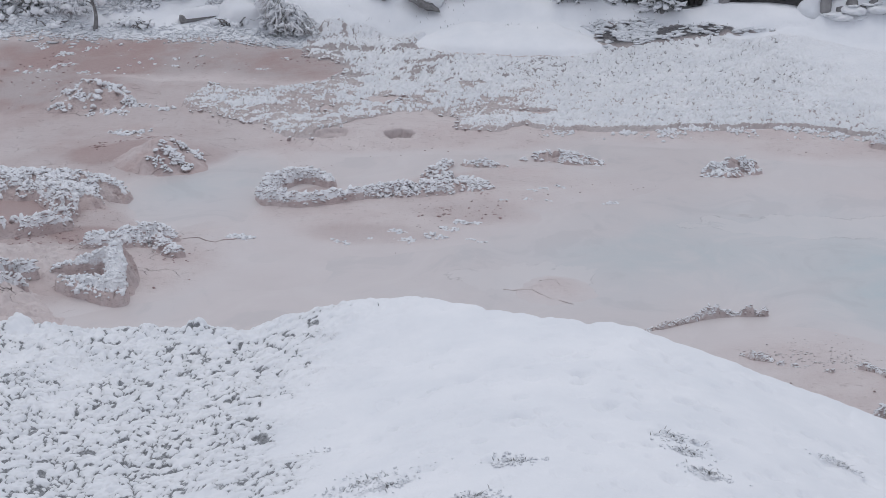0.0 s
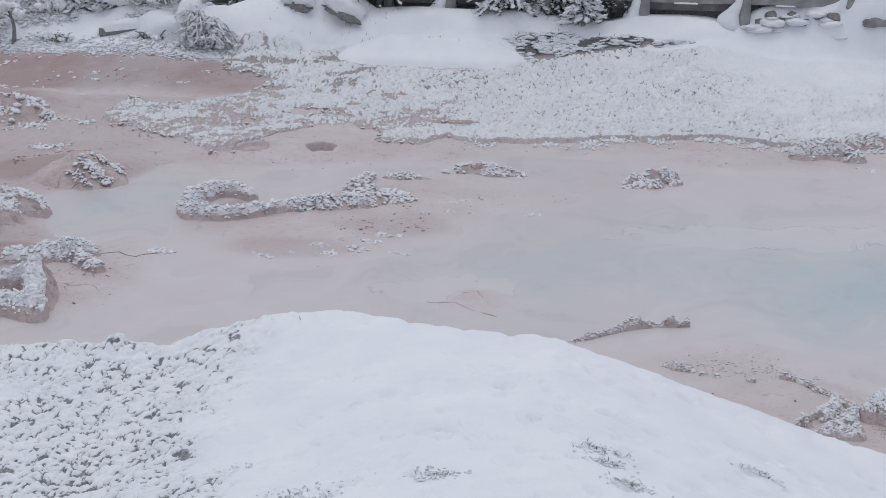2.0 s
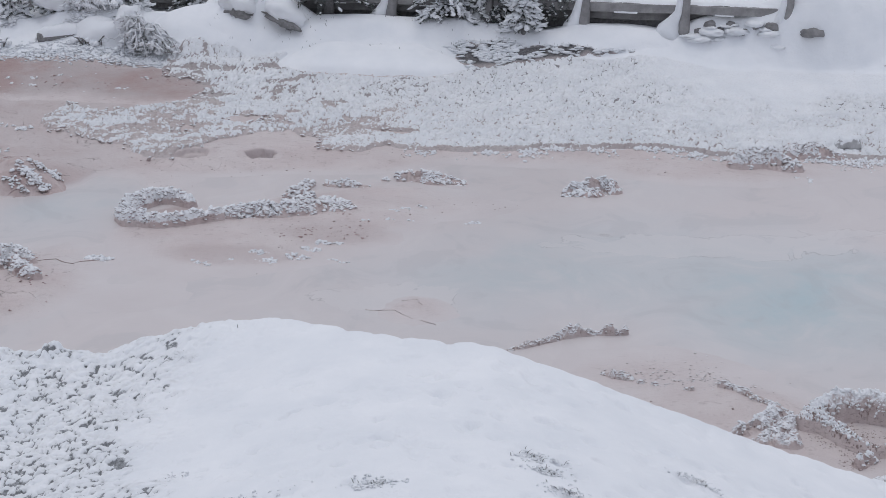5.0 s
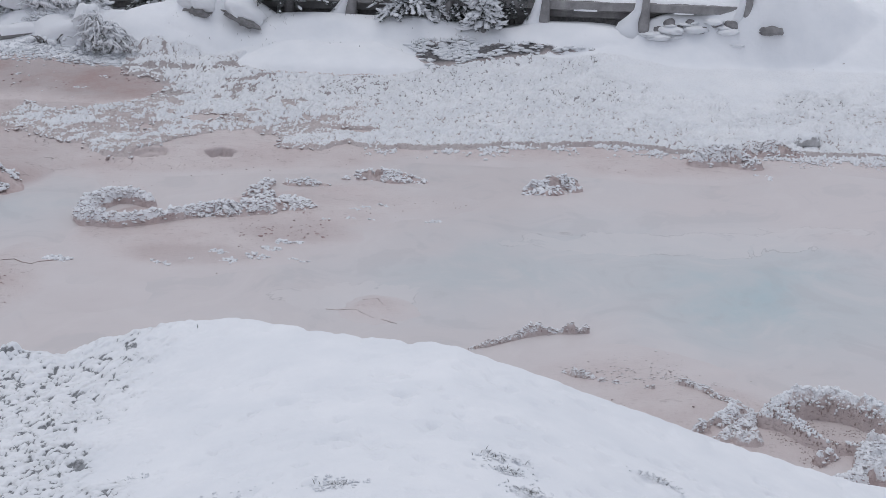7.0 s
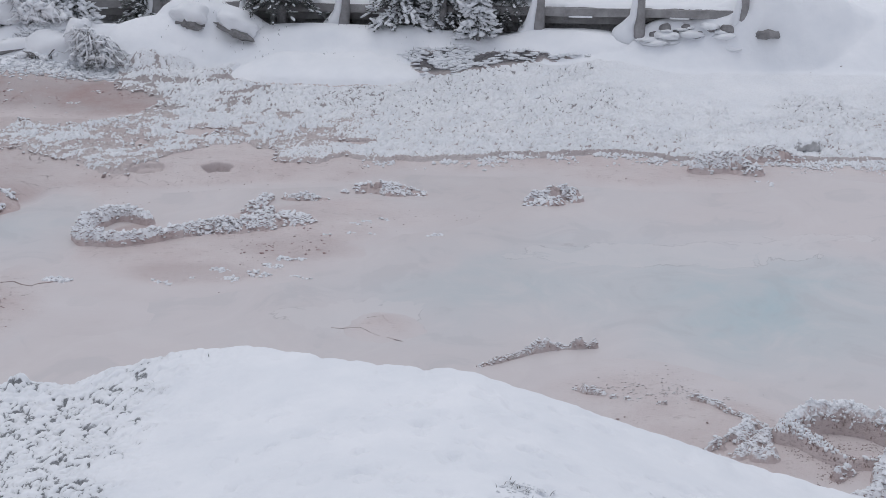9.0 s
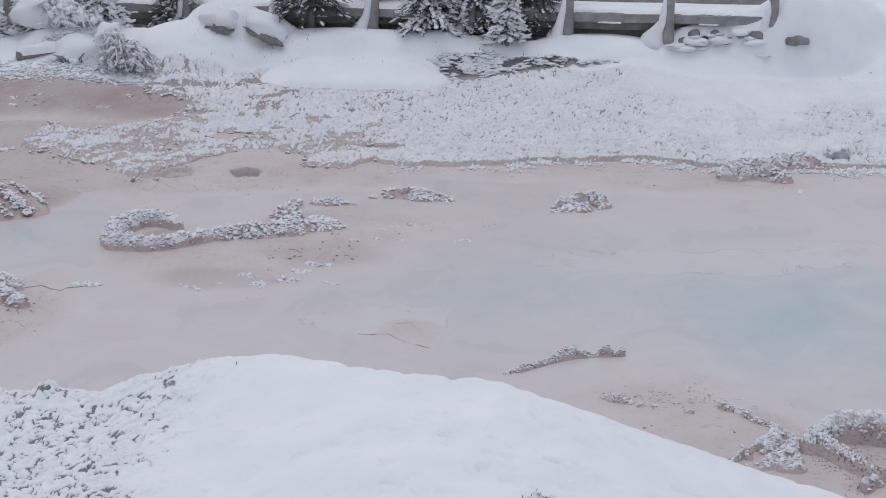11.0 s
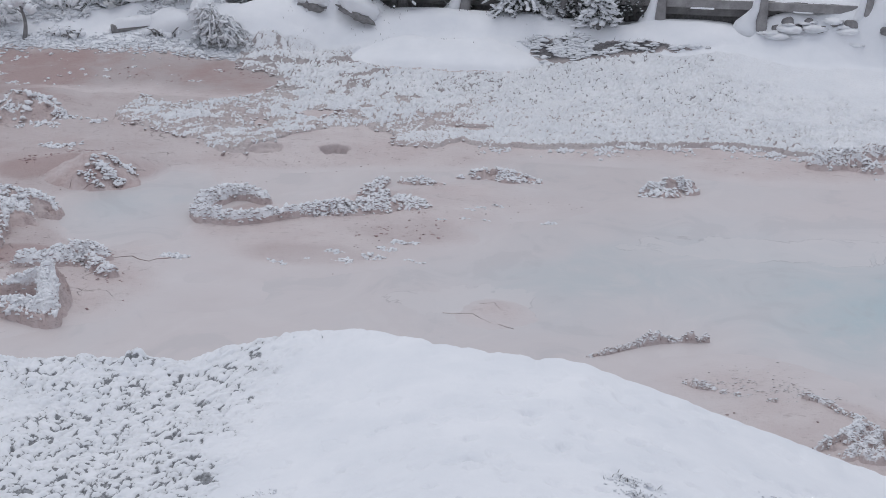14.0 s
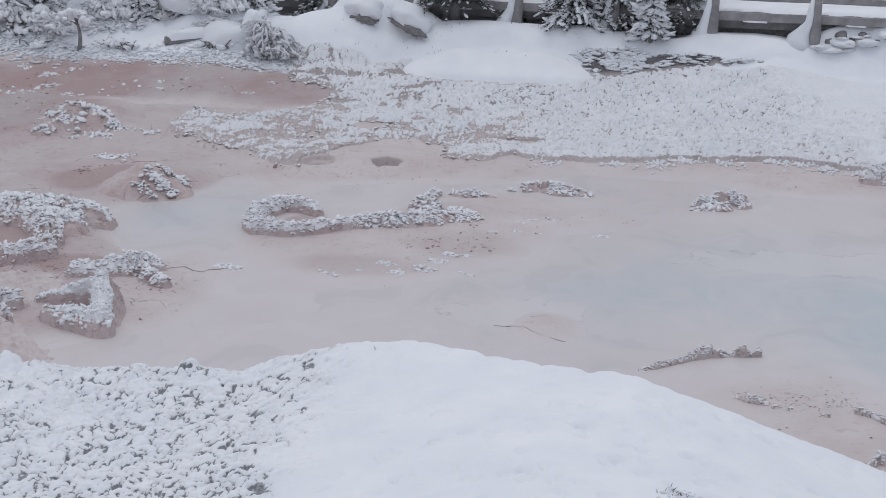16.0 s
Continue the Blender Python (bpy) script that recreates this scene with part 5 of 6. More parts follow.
# ---------------------------------------------------------------- tufts on the near bank
def grass_tuft(x, y, r, seed, snow=4):
    rng = np.random.default_rng(seed)
    z = ground_at(x, y)
    base = thing("grass_tuft", (x, y, z), "tuft of dry grass half buried in snow", "grass", "tufts on the snow bank")
    n = int(40 * r / 0.15)
    a, d = rng.uniform(0, 2 * np.pi, n), np.abs(rng.normal(0, r * 0.7, n))
    px, py = np.cos(a) * d, np.sin(a) * d * 0.6
    l, t, b = rng.uniform(0.014, 0.04, n), rng.uniform(0.8, 2.6, n), rng.uniform(0, 2 * np.pi, n)
    p = np.stack([px, py, land(x + px, y + py) - z - 0.01], -1)
    side = np.stack([-np.sin(b), np.cos(b), 0 * b], -1) * 0.004
    mid = p + np.stack([np.cos(b) * t * l * 0.4, np.sin(b) * t * l * 0.4, l * 0.7], -1)
    tip = p + np.stack([np.cos(b) * t * l, np.sin(b) * t * l, l * 0.85], -1)
    v = np.stack([p - side, p + side, mid + side * 0.7, mid - side * 0.7, tip], 1).reshape(-1, 3)
    k = (np.arange(n) * 5)[:, None]
    tagged(part("grass", mesh_of("grass", v, np.concatenate([k + [0, 1, 2], k + [0, 2, 3], k + [3, 2, 4]]), SEDGE), None, base), kind="stuff")
    m = int(14 * snow * r / 0.1)
    q = np.stack([rng.normal(0, r, m), rng.normal(0, r * 0.5, m), np.zeros(m)], -1)
    q[:, 2] = land(x + q[:, 0], y + q[:, 1]) - z + 0.004
    tagged(part("snow", mesh_of("snow", *lumps(q, rng.uniform(0.006, 0.018, m), rng, 0.6, 0.35, 1), SNOW), None, base, "small caps of snow"), kind="stuff")


for k, (x, y, r) in enumerate([(-3.05, 13.75, 0.2), (-1.8, 13.7, 0.13), (-0.55, 14.6, 0.14), (-0.42, 14.35, 0.1), (-0.22, 14.0, 0.12), (0.9, 15.5, 0.1), (-3.8, 14.7, 0.12), (-4.5, 15.35, 0.16),
                               (-4.8, 16.0, 0.14), (-2.8, 13.55, 0.1), (-2.0, 13.0, 0.12), (2.7, 16.4, 0.12), (2.4, 16.1, 0.12), (2.9, 16.0, 0.14), (-4.2, 16.6, 0.1), (-5.4, 16.6, 0.12)]):
    grass_tuft(x, y, r, 400 + k)


# ---------------------------------------------------------------- far bank: boardwalk, trees, logs, rocks
def box(bm, x0, x1, y0, y1, z0, z1, bevel=0.012):
    m = Matrix.LocRotScale(((x0 + x1) / 2, (y0 + y1) / 2, (z0 + z1) / 2), None, (x1 - x0, y1 - y0, z1 - z0))
    made = bmesh.ops.create_cube(bm, size=1.0, matrix=m)
    if bevel:
        edges = {e for v in made["verts"] for e in v.link_edges}
        bmesh.ops.bevel(bm, geom=list(edges), offset=bevel, segments=2, affect="EDGES", profile=0.5)


def plank(length, depth, height, sag=0.0, seed=0):
    """A worn beam along x from 0, with an uneven top edge."""
    bm = bmesh.new()
    box(bm, 0, length, -depth / 2, depth / 2, -height / 2, height / 2, 0.012)
    rng = random.Random(seed)
    bmesh.ops.bisect_plane(bm, geom=bm.verts[:] + bm.edges[:] + bm.faces[:], plane_co=(length / 2, 0, 0), plane_no=(1, 0, 0))
    for v in bm.verts:
        v.co.z += 0.006 * rng.uniform(-1, 1) - sag * math.sin(math.pi * v.co.x / length)
    return bm


def snow_strip(length, width, thick, seed, ragged=0.3, taper=False):
    """A long pillow of snow along x from 0, with rounded sides."""
    n, m = max(8, int(length / 0.06)), 9
    x = np.linspace(0, length, n)
    verts = []
    for k in range(m):
        a = math.pi * k / (m - 1)
        w = 1 + ragged * fbm(x * 2.5 + 3 * seed, np.full(n, 0.6 * k), 3, seed)
        ends = np.clip(np.minimum(x, length - x) / (0.8 * width), 0, 1) ** 0.5 if taper else 1.0
        verts.append(np.stack([x, -np.cos(a) * width / 2 * w * (0.4 + 0.6 * ends), (math.sin(a) ** 0.6) * thick * w * ends - 0.01 + 0 * x], -1))
    v = np.stack(verts, 1).reshape(-1, 3)
    i = (np.arange(n - 1)[:, None] * m + np.arange(m - 1)[None]).ravel()
    f = np.stack([i, i + m, i + m + 1, i + 1], -1)
    return mesh_of("snow", v, f, SNOW)


def boardwalk():
    """A timber walkway on posts that runs along the far bank."""
    # along x it comes nearer to the pool
    way = math.atan2(-0.13, 1.0)
    start = Vector((-19.73, 44.75 + 0.13 * 19, 0))
    base = thing("boardwalk", (start.x, start.y, 1.7), "weathered timber boardwalk with snow on its deck", "boardwalk")
    base.rotation_euler = (0, 0, way)
    total, bay = 24.2, 2.42
    first = (18.93 % bay) / math.cos(way)
    deck = 0.55
    edges = [first + bay * k for k in range(int((total - first) / bay) + 1)]
    for k, (a, b) in enumerate(zip(edges, edges[1:])):
        # lowest board, in dark bark, is added: it stands for shade under the deck
        for name, y, z, h, d in (("upper_beam", -0.04, deck + 0.0, 0.2, 0.09), ("lower_beam", 0.28, deck - 0.22, 0.2, 0.08), ("void_shade_board", 0.5, deck - 0.45, 0.24, 0.1), ("back_beam", 1.55, deck - 0.02, 0.22, 0.09)):
            p = part(name, plank(b - a - 0.02, d, h, 0.01, k), BARK if name == "void_shade_board" else TIMBER, base)
            p.location = (a + 0.01, y, z)
        for n in range(8):
            p = part("deck_board", plank(1.52, (b - a) / 8 - 0.015, 0.05, 0, n), TIMBER, base)
            p.location = (a + (n + 0.5) * (b - a) / 8, 0.02, deck + 0.08)
            p.rotation_euler = (0, 0, math.pi / 2)
        p = part("deck_snow", snow_strip(b - a, 1.5, 0.1, k, 0.12), None, base, "even layer of snow")
        p.location = (a, 0.77, deck + 0.105)
        p = part("beam_snow", snow_strip((b - a) * (0.1 + 0.15 * ((k * 37) % 10) / 10), 0.1, 0.035, k + 50, 0.6), None, base, "thin strip of snow")
        p.location = (a + (b - a) * 0.3, -0.06, deck - 0.115)
        p = part("toe_rail", plank(b - a - 0.02, 0.1, 0.16, 0.01, k + 5), TIMBER, base)
        p.location = (a + 0.01, 1.5, deck + 0.26)
        p = part("rail_snow", snow_strip(b - a, 0.1, 0.05, k + 90), None, base, "strip of snow along the rail")
        p.location = (a, 1.5, deck + 0.335)
    for k, x in enumerate(edges):
        rng = random.Random(k)
        lean = rng.uniform(-0.05, 0.05) + 0.06
        pts = [(x, -0.16, -0.35), (x, -0.16, 0.05), (x + lean * 0.6, -0.16, 0.6), (x + lean, -0.16, 1.15)]
        v, f = tube(pts, [0.17, 0.15, 0.125, 0.12], 12)
        post = part("post", mesh_of("post", v, f, TIMBER), None, base, "round weathered log post")
        reach = rng.uniform(0.9, 1.2)
        cone = [(x - 0.3 * reach, -0.12, -0.1), (x - 0.28 * reach, -0.14, 0.1), (x - 0.2 * reach, -0.18, 0.28), (x - 0.13, -0.22, 0.5), (x - 0.1 + 0.5 * lean, -0.23, 0.8), (x - 0.08 + lean, -0.2, 1.05)]
        v, f = tube(cone, [0.32 * reach, 0.23 * reach, 0.14 * reach, 0.1, 0.08, 0.05], 16)
        v = v + 0.03 * np.stack([fbm(v[:, 2] * 4 + k, v[:, 1] * 4, 3, 70 + c) for c in range(3)], -1)
        part("snow_drift", mesh_of("snow_drift", v, f, SNOW), None, post, "snow plastered against the post")


boardwalk()


def fir(x, y, height, spread, seed, snow=0.5, low=0.12, label="snow-dusted young fir with drooping branches", lean=0.0):
    """A conifer: a tapering trunk, whorls of drooping limbs with sprays of needles, and snow lying on them."""
    rng = np.random.default_rng(seed)
    z = ground_at(x, y) - 0.05
    base = thing("fir_tree", (x, y, z), label, "tree", "firs on the far bank")
    pts = [(lean * t * t, 0.02 * math.sin(5 * t), height * t) for t in np.linspace(0, 1, 8)]
    r0 = 0.02 + 0.022 * height
    v, f = tube(pts, [r0 * (1 - 0.92 * t) for t in np.linspace(0, 1, 8)], 9)
    part("trunk", mesh_of("trunk", v, f, BARK), None, base)
    limb_v, limb_f, k0 = [], [], 0
    quads, white, ws, wt = [], [], [], []
    tiers = int(height / 0.17)
    for t in range(tiers):
        h = low * height + (height * 0.97 - low * height) * (t / tiers) ** 1.05
        reach = spread * (1 - (h / height)) ** 0.8 * rng.uniform(0.8, 1.1) + 0.06
        for k in range(rng.integers(8, 12)):
            a = rng.uniform(0, 2 * np.pi)
            out = reach * rng.uniform(0.65, 1.1)
            line = []
            for s in np.linspace(0, 1, 6):
                d = out * s
                line.append((math.cos(a) * d + lean * (h / height) ** 2, math.sin(a) * d, h + 0.12 * out * s - 0.5 * out * s * s))
            lv, lf = tube(line, [0.014 * (1.1 - s) for s in np.linspace(0, 1, 6)], 4)
            limb_v.append(lv)
            limb_f.append(lf + k0)
            k0 += len(lv)
            for s in np.arange(0.12, 1.0, 0.055 / max(out, 0.25)):
                i = min(int(s * 5), 4)
                p = np.array(line[i]) * (1 - (s * 5 - i)) + np.array(line[i + 1]) * (s * 5 - i)
                for side in (-1, 1):
                    for _ in range(2):
                        b = a + side * rng.uniform(0.4, 1.1)
                        l = 0.16 * (1.15 - 0.6 * s) * rng.uniform(0.7, 1.2)
                        tip = p + np.array([math.cos(b) * l, math.sin(b) * l, -l * rng.uniform(0.15, 0.7)])
                        w = np.array([-math.sin(b), math.cos(b), rng.uniform(-0.4, 0.4)]) * 0.017
                        quads.append((p - w * 0.5, p + w * 0.5, (p + tip) / 2 + w, tip, (p + tip) / 2 - w))
                if rng.uniform() < 1.25 * snow:
                    white.append(p + (rng.normal(0, 0.025), rng.normal(0, 0.025), 0.02))
                    ws.append(rng.uniform(0.025, 0.065) * (0.55 + 0.6 * snow + (0.3 if snow >= 1 else 0.0)))
                    wt.append(a)
    tagged(part("branch_work", mesh_of("branch_work", np.concatenate(limb_v), np.concatenate(limb_f), BARK), None, base), kind="stuff")
    q = np.array(quads).reshape(-1, 3)
    k = (np.arange(len(quads)) * 5)[:, None]
    tagged(part("crown", mesh_of("crown", q, np.concatenate([k + [0, 1, 2], k + [0, 2, 4], k + [4, 2, 3]]), NEEDLES, shade=False), None, base, "dark green needles"), kind="stuff")
    tagged(part("snow", mesh_of("snow", *lumps(white, ws, rng, 0.55, 0.28, 1, wt, 2.1, 0.3), SNOW), None, base, "snow lying on the branches"), kind="stuff")


fir(-4.3, 45.0, 3.2, 1.05, 501, 0.9, 0.12)
fir(-3.2, 45.3, 3.6, 1.15, 502, 0.6, 0.08, "dark fir with little snow")
fir(-2.4, 44.3, 1.9, 0.5, 503, 1.0, 0.14, "small fir heavily laden with snow")
fir(-1.75, 45.4, 4.2, 1.15, 504, 0.25, 0.13, "dark green fir overhanging the boardwalk")
fir(-7.3, 45.3, 5.0, 1.2, 505, 0.3, 0.13, "tall fir with a snow-plastered trunk")
fir(-13.4, 45.2, 2.4, 0.8, 506, 1.0, 0.04)
fir(-14.3, 45.5, 2.6, 0.8, 507, 1.0, 0.05)
fir(-17.9, 44.9, 2.2, 0.8, 508, 1.0, 0.03, "young fir almost hidden under snow")
fir(-16.6, 45.2, 2.6, 0.7, 509, 1.0, 0.05)
fir(-19.4, 44.8, 2.6, 0.9, 510, 1.0, 0.04)
fir(-15.2, 44.6, 1.3, 0.5, 513, 1.0, 0.03, "sapling buried in clotted snow")
fir(-12.4, 45.0, 1.5, 0.6, 514, 1.0, 0.03, "sapling buried in clotted snow")
fir(-18.4, 44.3, 1.2, 0.55, 515, 1.0, 0.03, "sapling buried in clotted snow")
fir(-10.8, 46.0, 3.2, 0.9, 511, 0.4, 0.05)
fir(-5.6, 46.4, 3.0, 0.8, 512, 0.4, 0.05)


def wrapped(seed, axes, rough):
    """An uneven ball of the given half axes."""
    v, f = BALL[3]
    bulge = np.array([1 + rough * noise.noise(Vector(p * 1.7) + Vector((seed, 0, 0))) + 0.45 * rough * noise.noise(Vector(p * 4.1) + Vector((0, seed, 0))) for p in v])
    return v * bulge[:, None] * axes, f


def drooping_shrub(x, y, r, h, seed, clot=1.0):
    """Thin twigs that arch over and hang down under snow."""
    rng = np.random.default_rng(seed)
    z = ground_at(x, y)
    base = thing("shrub", (x, y, z), "drooping leafless shrub weighed down by snow", "shrub")
    twigs, white, ws, coats = [], [], [], []

    def twig(line, r0, coated):
        n = len(line)
        line = [tuple(np.array(p) + rng.normal(0, 0.012, 3)) for p in line]
        twigs.append(tube(line, [r0 * (1.15 - i / n) for i in range(n)], 4))
        if coated and n > 3:
            k0 = rng.integers(0, n - 3)
            coat = [(p[0], p[1] - 0.004, p[2] + 0.6 * r0 + 0.008) for p in line[k0 : rng.integers(k0 + 3, n + 1)]]
            coats.append(tube(coat, [rng.uniform(0.7, 1.5) * (r0 + 0.008) for _ in coat], 6))

    for _ in range(44):
        # a stem springs from the heap behind, arches over and comes down in front
        ax, ay = rng.normal(-0.5, 0.16) * r, rng.uniform(0.1, 0.5) * r
        bx, by = rng.uniform(-0.6, 1.05) * r, rng.uniform(-0.6, 0.2) * r
        top = h * rng.uniform(0.4, 1.0) * (1 - 0.25 * abs(bx / r))
        line = []
        for s in np.linspace(0, 1, 10):
            fall = top * (1 - (1.45 * s - 0.5) ** 2 / 0.95) if s > 0.34 else top * (0.55 + 0.45 * s / 0.34)
            line.append(np.array((ax + (bx - ax) * s**0.7 + 0.04 * math.sin(7 * s + bx), ay + (by - ay) * s, max(fall, -0.02))))
        twig(line, 0.013, rng.uniform() < 0.85)
        for _ in range(6):
            # side twigs, crooked and hanging
            p = line[rng.integers(2, 9)]
            out, l = rng.normal(0, 1), rng.uniform(0.1, 0.3)
            side = [p + (out * l * k / 4, rng.uniform(-0.3, 0.1) * l * k / 4, (0.25 * k / 4 - rng.uniform(0.4, 1.1) * (k / 4) ** 2) * l) for k in range(5)]
            twig([(q[0], q[1], max(q[2], 0.0)) for q in side], 0.009, rng.uniform() < 0.75)
            white.append(side[2] + (0, 0, 0.02))
            ws.append(rng.uniform(0.016, 0.045) * clot)
    tagged(part("branch_work", mesh_of("branch_work", *merged(*twigs), TWIGS), None, base), kind="stuff")
    tagged(part("snow", mesh_of("snow", *merged(*coats, lumps(white, ws, rng, 0.8, 0.35, 1, None, 1.5, 0.6)), SNOW), None, base, "snow along the twigs"), kind="stuff")
    # snow caught within the twigs, and lying about their foot
    n = 150
    px, py = rng.normal(-0.05 * r, 0.38 * r, n), rng.uniform(-0.35, 0.35, n) * r
    inner = np.stack([px, py, rng.uniform(0.0, 0.8, n) * h * np.clip(0.85 - (px / r) ** 2, 0.05, 1)], -1)
    fx, fy = rng.normal(0, 0.55 * r, n), rng.normal(-0.45 * r, 0.2 * r, n)
    foot = np.stack([fx, fy, land(x + fx, y + fy) - z + 0.01], -1)
    heap = [(a + np.array(at), f) for (a, f), at in ((wrapped(seed, (1.0 * r, 0.5 * r, 0.5 * h), 0.4), (-1.25 * r, 0.6 * r, 0.3 * h)), (wrapped(seed + 3, (0.45 * r, 0.4 * r, 0.45 * h), 0.3), (-0.55 * r, 0.55 * r, 0.65 * h)))]
    piled = merged(lumps(inner, rng.uniform(0.035, 0.085, n), rng, 0.5, 0.3, 1, None, 1.7, 0.5), lumps(foot, rng.uniform(0.03, 0.08, n), rng, 0.4, 0.3, 1, None, 1.7, 0.3), *heap)
    tagged(part("snow_foot", mesh_of("snow_foot", *piled, SNOW), None, base, "snow heaped about the stems"), kind="stuff")


drooping_shrub(-11.55, 43.4, 0.85, 1.0, 521, 1.1)
drooping_shrub(-18.6, 44.2, 0.8, 0.8, 523, 2.2)
drooping_shrub(-13.2, 44.4, 0.7, 0.75, 524, 2.2)
drooping_shrub(-19.6, 44.0, 0.7, 0.7, 525, 2.4)
drooping_shrub(-15.9, 44.5, 0.6, 0.6, 526, 2.4)
drooping_shrub(-17.4, 44.0, 0.6, 0.6, 522, 1.8)


def log(a, b, r, seed, cap, label, name="fallen_log"):
    """A tapering log from a to b, with a thick cap of snow."""
    rng = np.random.default_rng(seed)
    a, b = np.array(a), np.array(b)
    base = thing(name, tuple((a + b) / 2 - (0, 0, r)), label, "log")
    mid = (a + b) / 2 - (0, 0, r)
    n = 14
    pts = [a + (b - a) * t + (0, 0, 0.05 * math.sin(3 * t)) - mid for t in np.linspace(0, 1, n)]
    v, f = tube(pts, [r * (1.05 - 0.3 * t) * rng.uniform(0.94, 1.06) for t in np.linspace(0, 1, n)], 12)
    part("wood", mesh_of("wood", v, f, BARK), None, base, "bare brown wood")
    cap_mesh = snow_strip(float(np.linalg.norm(b - a)) * 1.12, 3.0 * r, cap + r * 0.7, seed, 0.3, True)
    p = part("snow_cap", cap_mesh, None, base, "thick rounded cap of snow")
    p.rotation_euler = Vector(b - a).to_track_quat("X", "Z").to_euler()
    p.location = tuple(a - (b - a) * 0.06 - mid + (0, 0.06, r * 0.35))


log((-14.3, 43.8, 1.36), (-12.9, 44.0, 1.5), 0.14, 1, 0.16, "fallen log under a thick cap of snow")


def stump(at, axes, tilt, seed, label):
    """Dark broken wood under a heavy cap of snow that leaves its front bare."""
    base = thing("tree_stump", at, label, "stump")
    v, f = wrapped(seed, axes, 0.8)
    p = part("wood", mesh_of("wood", v, f, BARK), None, base, "bare brown wood")
    p.rotation_euler = (0, tilt, 0)
    v, f = wrapped(seed + 7, (axes[0] * 1.35, axes[1] * 1.9, axes[2] * 1.9), 0.35)
    p = part("snow_cap", mesh_of("snow_cap", v, f, SNOW), None, base, "heavy rounded cap of snow")
    p.rotation_euler = (0, tilt, 0)
    p.location = (0.0, 0.18, axes[2] * 1.35)


stump((-8.25, 44.15, 1.86), (0.42, 0.22, 0.15), 0.45, 41, "leaning brown log end under deep snow")
stump((-9.3, 44.15, 2.0), (0.36, 0.22, 0.17), 0.1, 45, "broken brown stump under deep snow")


def rock(x, y, r, seed, label, flat=0.6, lift=0.0, mat=None):
    rng = np.random.default_rng(seed)
    z = ground_at(x, y) + lift
    base = thing("rock", (x, y, z), label, "rock")
    v, f = BALL[3]
    bulge = 1 + np.array([0.35 * noise.noise(Vector(p * 1.6) + Vector((seed, 0, 0))) + 0.2 * noise.noise(Vector(p * 4.0) + Vector((0, seed, 0))) for p in v])
    p = v * bulge[:, None] * (r, r * 0.8, r * flat)
    for nrm, d in (((0.3, -0.9, 0.25), 0.62), ((-0.8, -0.4, 0.3), 0.7), ((0.9, -0.2, 0.2), 0.75)):
        nrm = np.array(nrm) / np.linalg.norm(nrm)
        over = np.clip(p @ nrm - d * r, 0, None)
        p = p - over[:, None] * nrm * 0.85
    part("stone", mesh_of("stone", p + (0, 0, r * flat * 0.35), f, mat or SNOWY_ROCK), None, base, "grey stone with snow on its ledges")


rock(4.43, 43.65, 0.33, 1, "low grey rock half buried in snow", 0.32, -0.06, ROCK)
rock(4.8, 38.5, 0.3, 2, "pale grey boulder by the snowy shore", 0.65, 0.07)
for k, (x, y, r) in enumerate([(1.8, 44.25, 0.13), (2.06, 44.3, 0.17), (2.3, 44.2, 0.12), (2.55, 44.25, 0.13), (2.85, 44.1, 0.17), (3.15, 44.0, 0.15), (3.5, 43.88, 0.19)]):
    rock(x, y, r, 10 + k, "dark rubble stone under the boardwalk dusted with snow", 0.6, -0.05, ROCK)


def rubble_snow(x, y):
    return smooth(0.3, 0.1, np.abs(y - 44.2 + 0.25 * np.clip(x - 2.3, 0, 2)))


scatter("rubble_snow", "puffs of snow between the stones under the boardwalk", 15, (1.5, 43.6, 3.7, 44.6), rubble_snow, (0.12, 0.24), 331, SNOW, 0.35, 0.08, 3, -0.12, 1.5, 0.1)


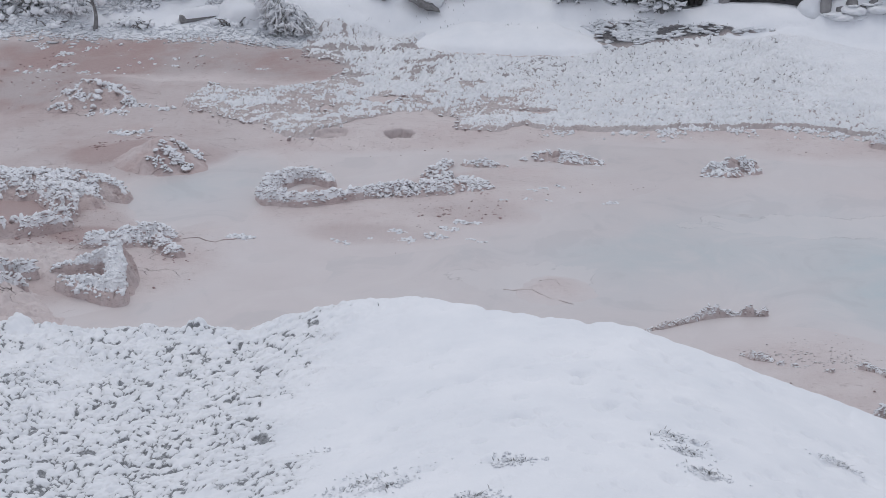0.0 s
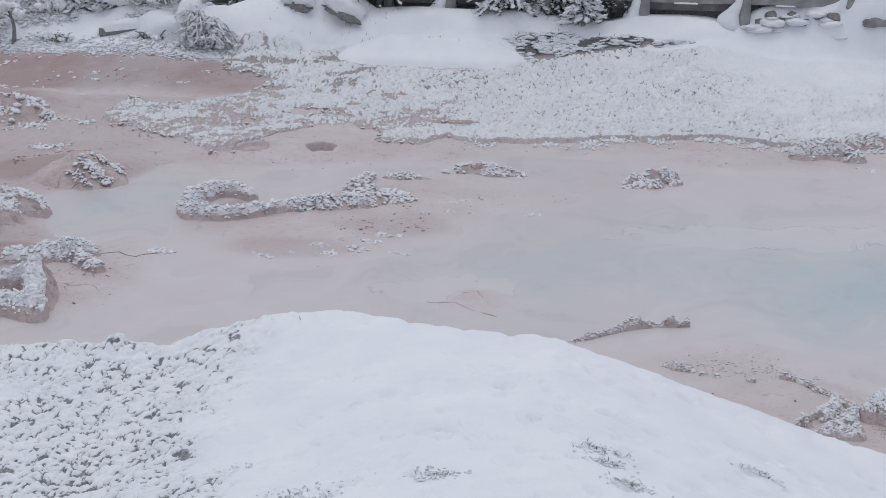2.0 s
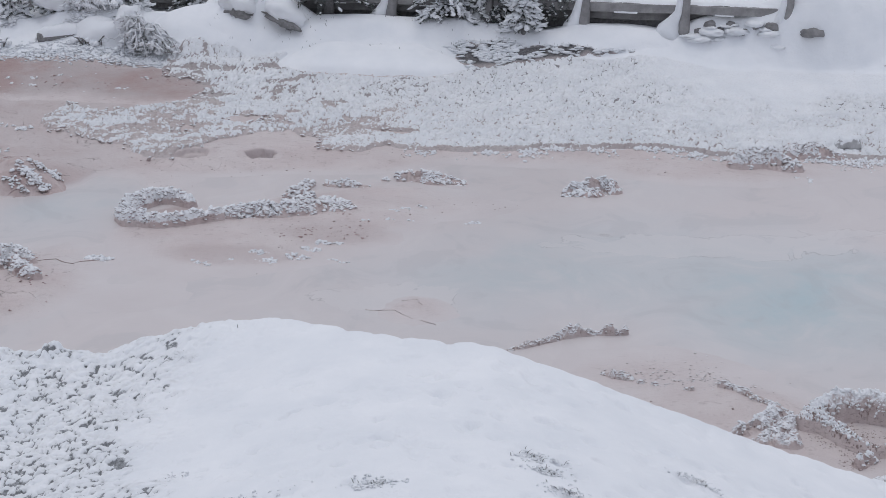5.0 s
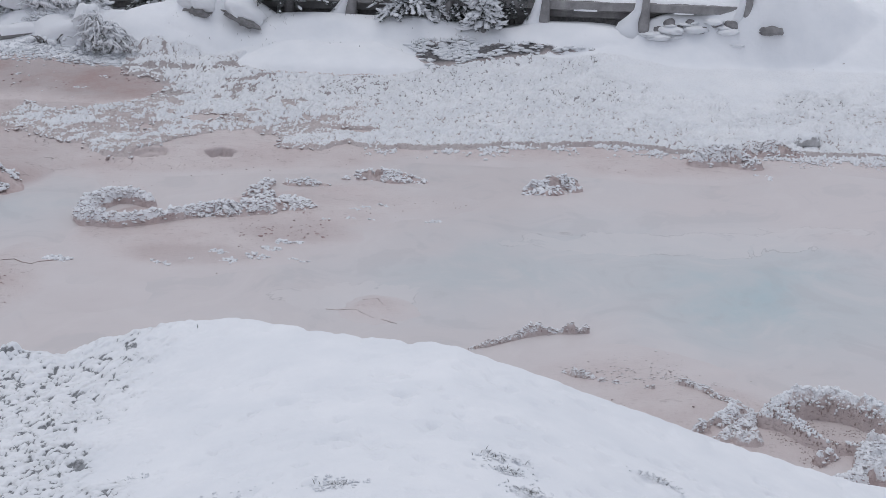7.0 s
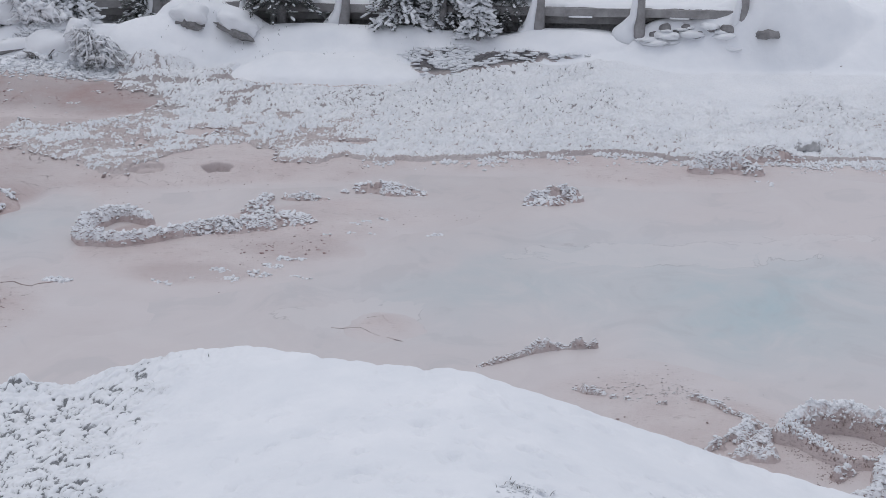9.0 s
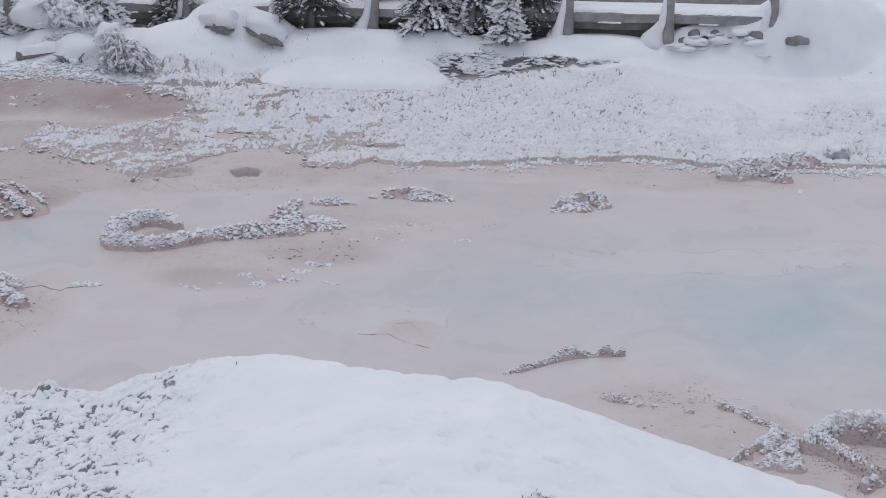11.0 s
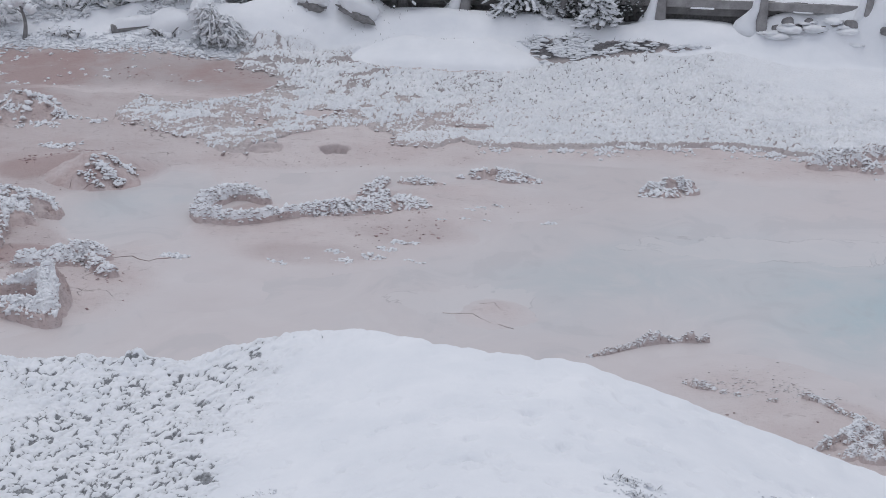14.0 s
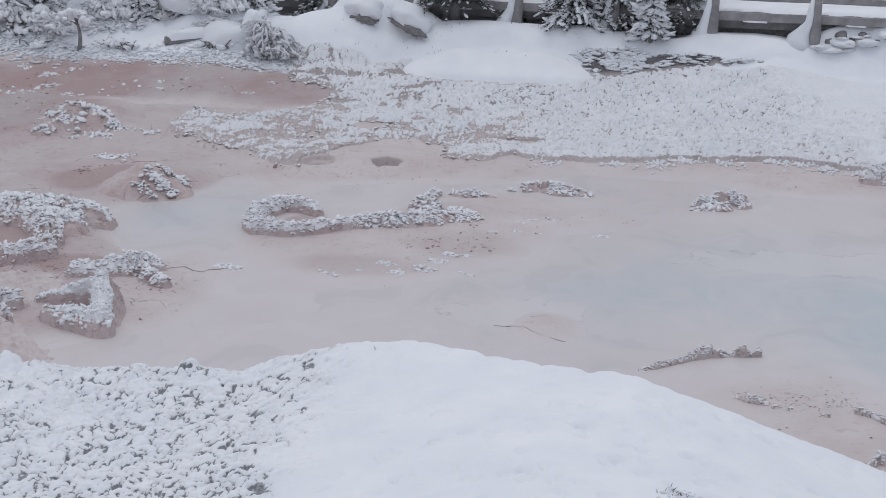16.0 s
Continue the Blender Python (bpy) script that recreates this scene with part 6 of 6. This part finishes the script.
def snag(x, y, h, seed, bend=0.1):
    rng = np.random.default_rng(seed)
    z = ground_at(x, y)
    base = thing("dead_sapling", (x, y, z - 0.03), "bare dead sapling standing at the mud's edge", "tree")
    pts = [(bend * math.sin(3.2 * t) - 0.12 * t, 0, h * t) for t in np.linspace(0, 1, 9)]
    part("stem", mesh_of("stem", *tube(pts, [0.055 * (1.2 - 0.8 * t) for t in np.linspace(0, 1, 9)], 8), BARK), None, base)
    arms = []
    for k in range(5):
        t, a = rng.uniform(0.5, 0.95), rng.uniform(0, 6.28)
        p = np.array((bend * math.sin(3.2 * t) - 0.12 * t, 0, h * t))
        e = p + (0.35 * math.cos(a), 0.25 * math.sin(a), 0.1)
        arms.append(tube([p, (p + e) / 2 + (0, 0, 0.04), e], [0.018, 0.013, 0.005], 5))
    tagged(part("branch_work", mesh_of("branch_work", *merged(*arms), BARK), None, base), kind="stuff")
    q = np.stack([rng.normal(-0.1, 0.22, 26), rng.normal(0, 0.15, 26), rng.uniform(0.8, 1.05, 26) * h], -1)
    tagged(part("snow", mesh_of("snow", *lumps(q, rng.uniform(0.06, 0.14, 26), rng, 0.8, 0.1, 2), SNOW), None, base, "clot of snow in the twigs"), kind="stuff")


snag(-16.45, 43.5, 0.95, 531)


def brushwood(x, y, seed, n=14, r=0.35):
    rng = np.random.default_rng(seed)
    z = ground_at(x, y)
    base = thing("brushwood", (x, y, z), "dark sticks and twigs lying in snow", "branches")
    pieces = []
    for _ in range(n):
        a, l = rng.uniform(0, 6.28), rng.uniform(0.5, 1.2) * r
        p = np.array([rng.normal(0, 0.4 * r), rng.normal(0, 0.2 * r), 0.0])
        e = p + (math.cos(a) * l, math.sin(a) * l * 0.5, rng.uniform(0.1, 0.8) * l)
        pieces.append(tube([p, (p + e) / 2 + (0, 0, 0.15 * l), e], [0.022, 0.017, 0.006], 5))
    tagged(part("sticks", mesh_of("sticks", *merged(*pieces), BARK), None, base), kind="stuff")
    q = np.stack([rng.normal(0, 0.5 * r, 16), rng.normal(0.05, 0.3 * r, 16), rng.uniform(0, 0.4 * r, 16)], -1)
    tagged(part("snow", mesh_of("snow", *lumps(q, rng.uniform(0.06, 0.13, 16), rng, 0.7, 0.12, 2), SNOW), None, base, "heaped snow"), kind="stuff")


for k, (x, y) in enumerate([(-15.6, 43.6), (-15.2, 43.5), (-17.5, 43.6), (-18.2, 43.8), (-12.9, 43.5), (-18.8, 43.6)]):
    brushwood(x, y, 540 + k)
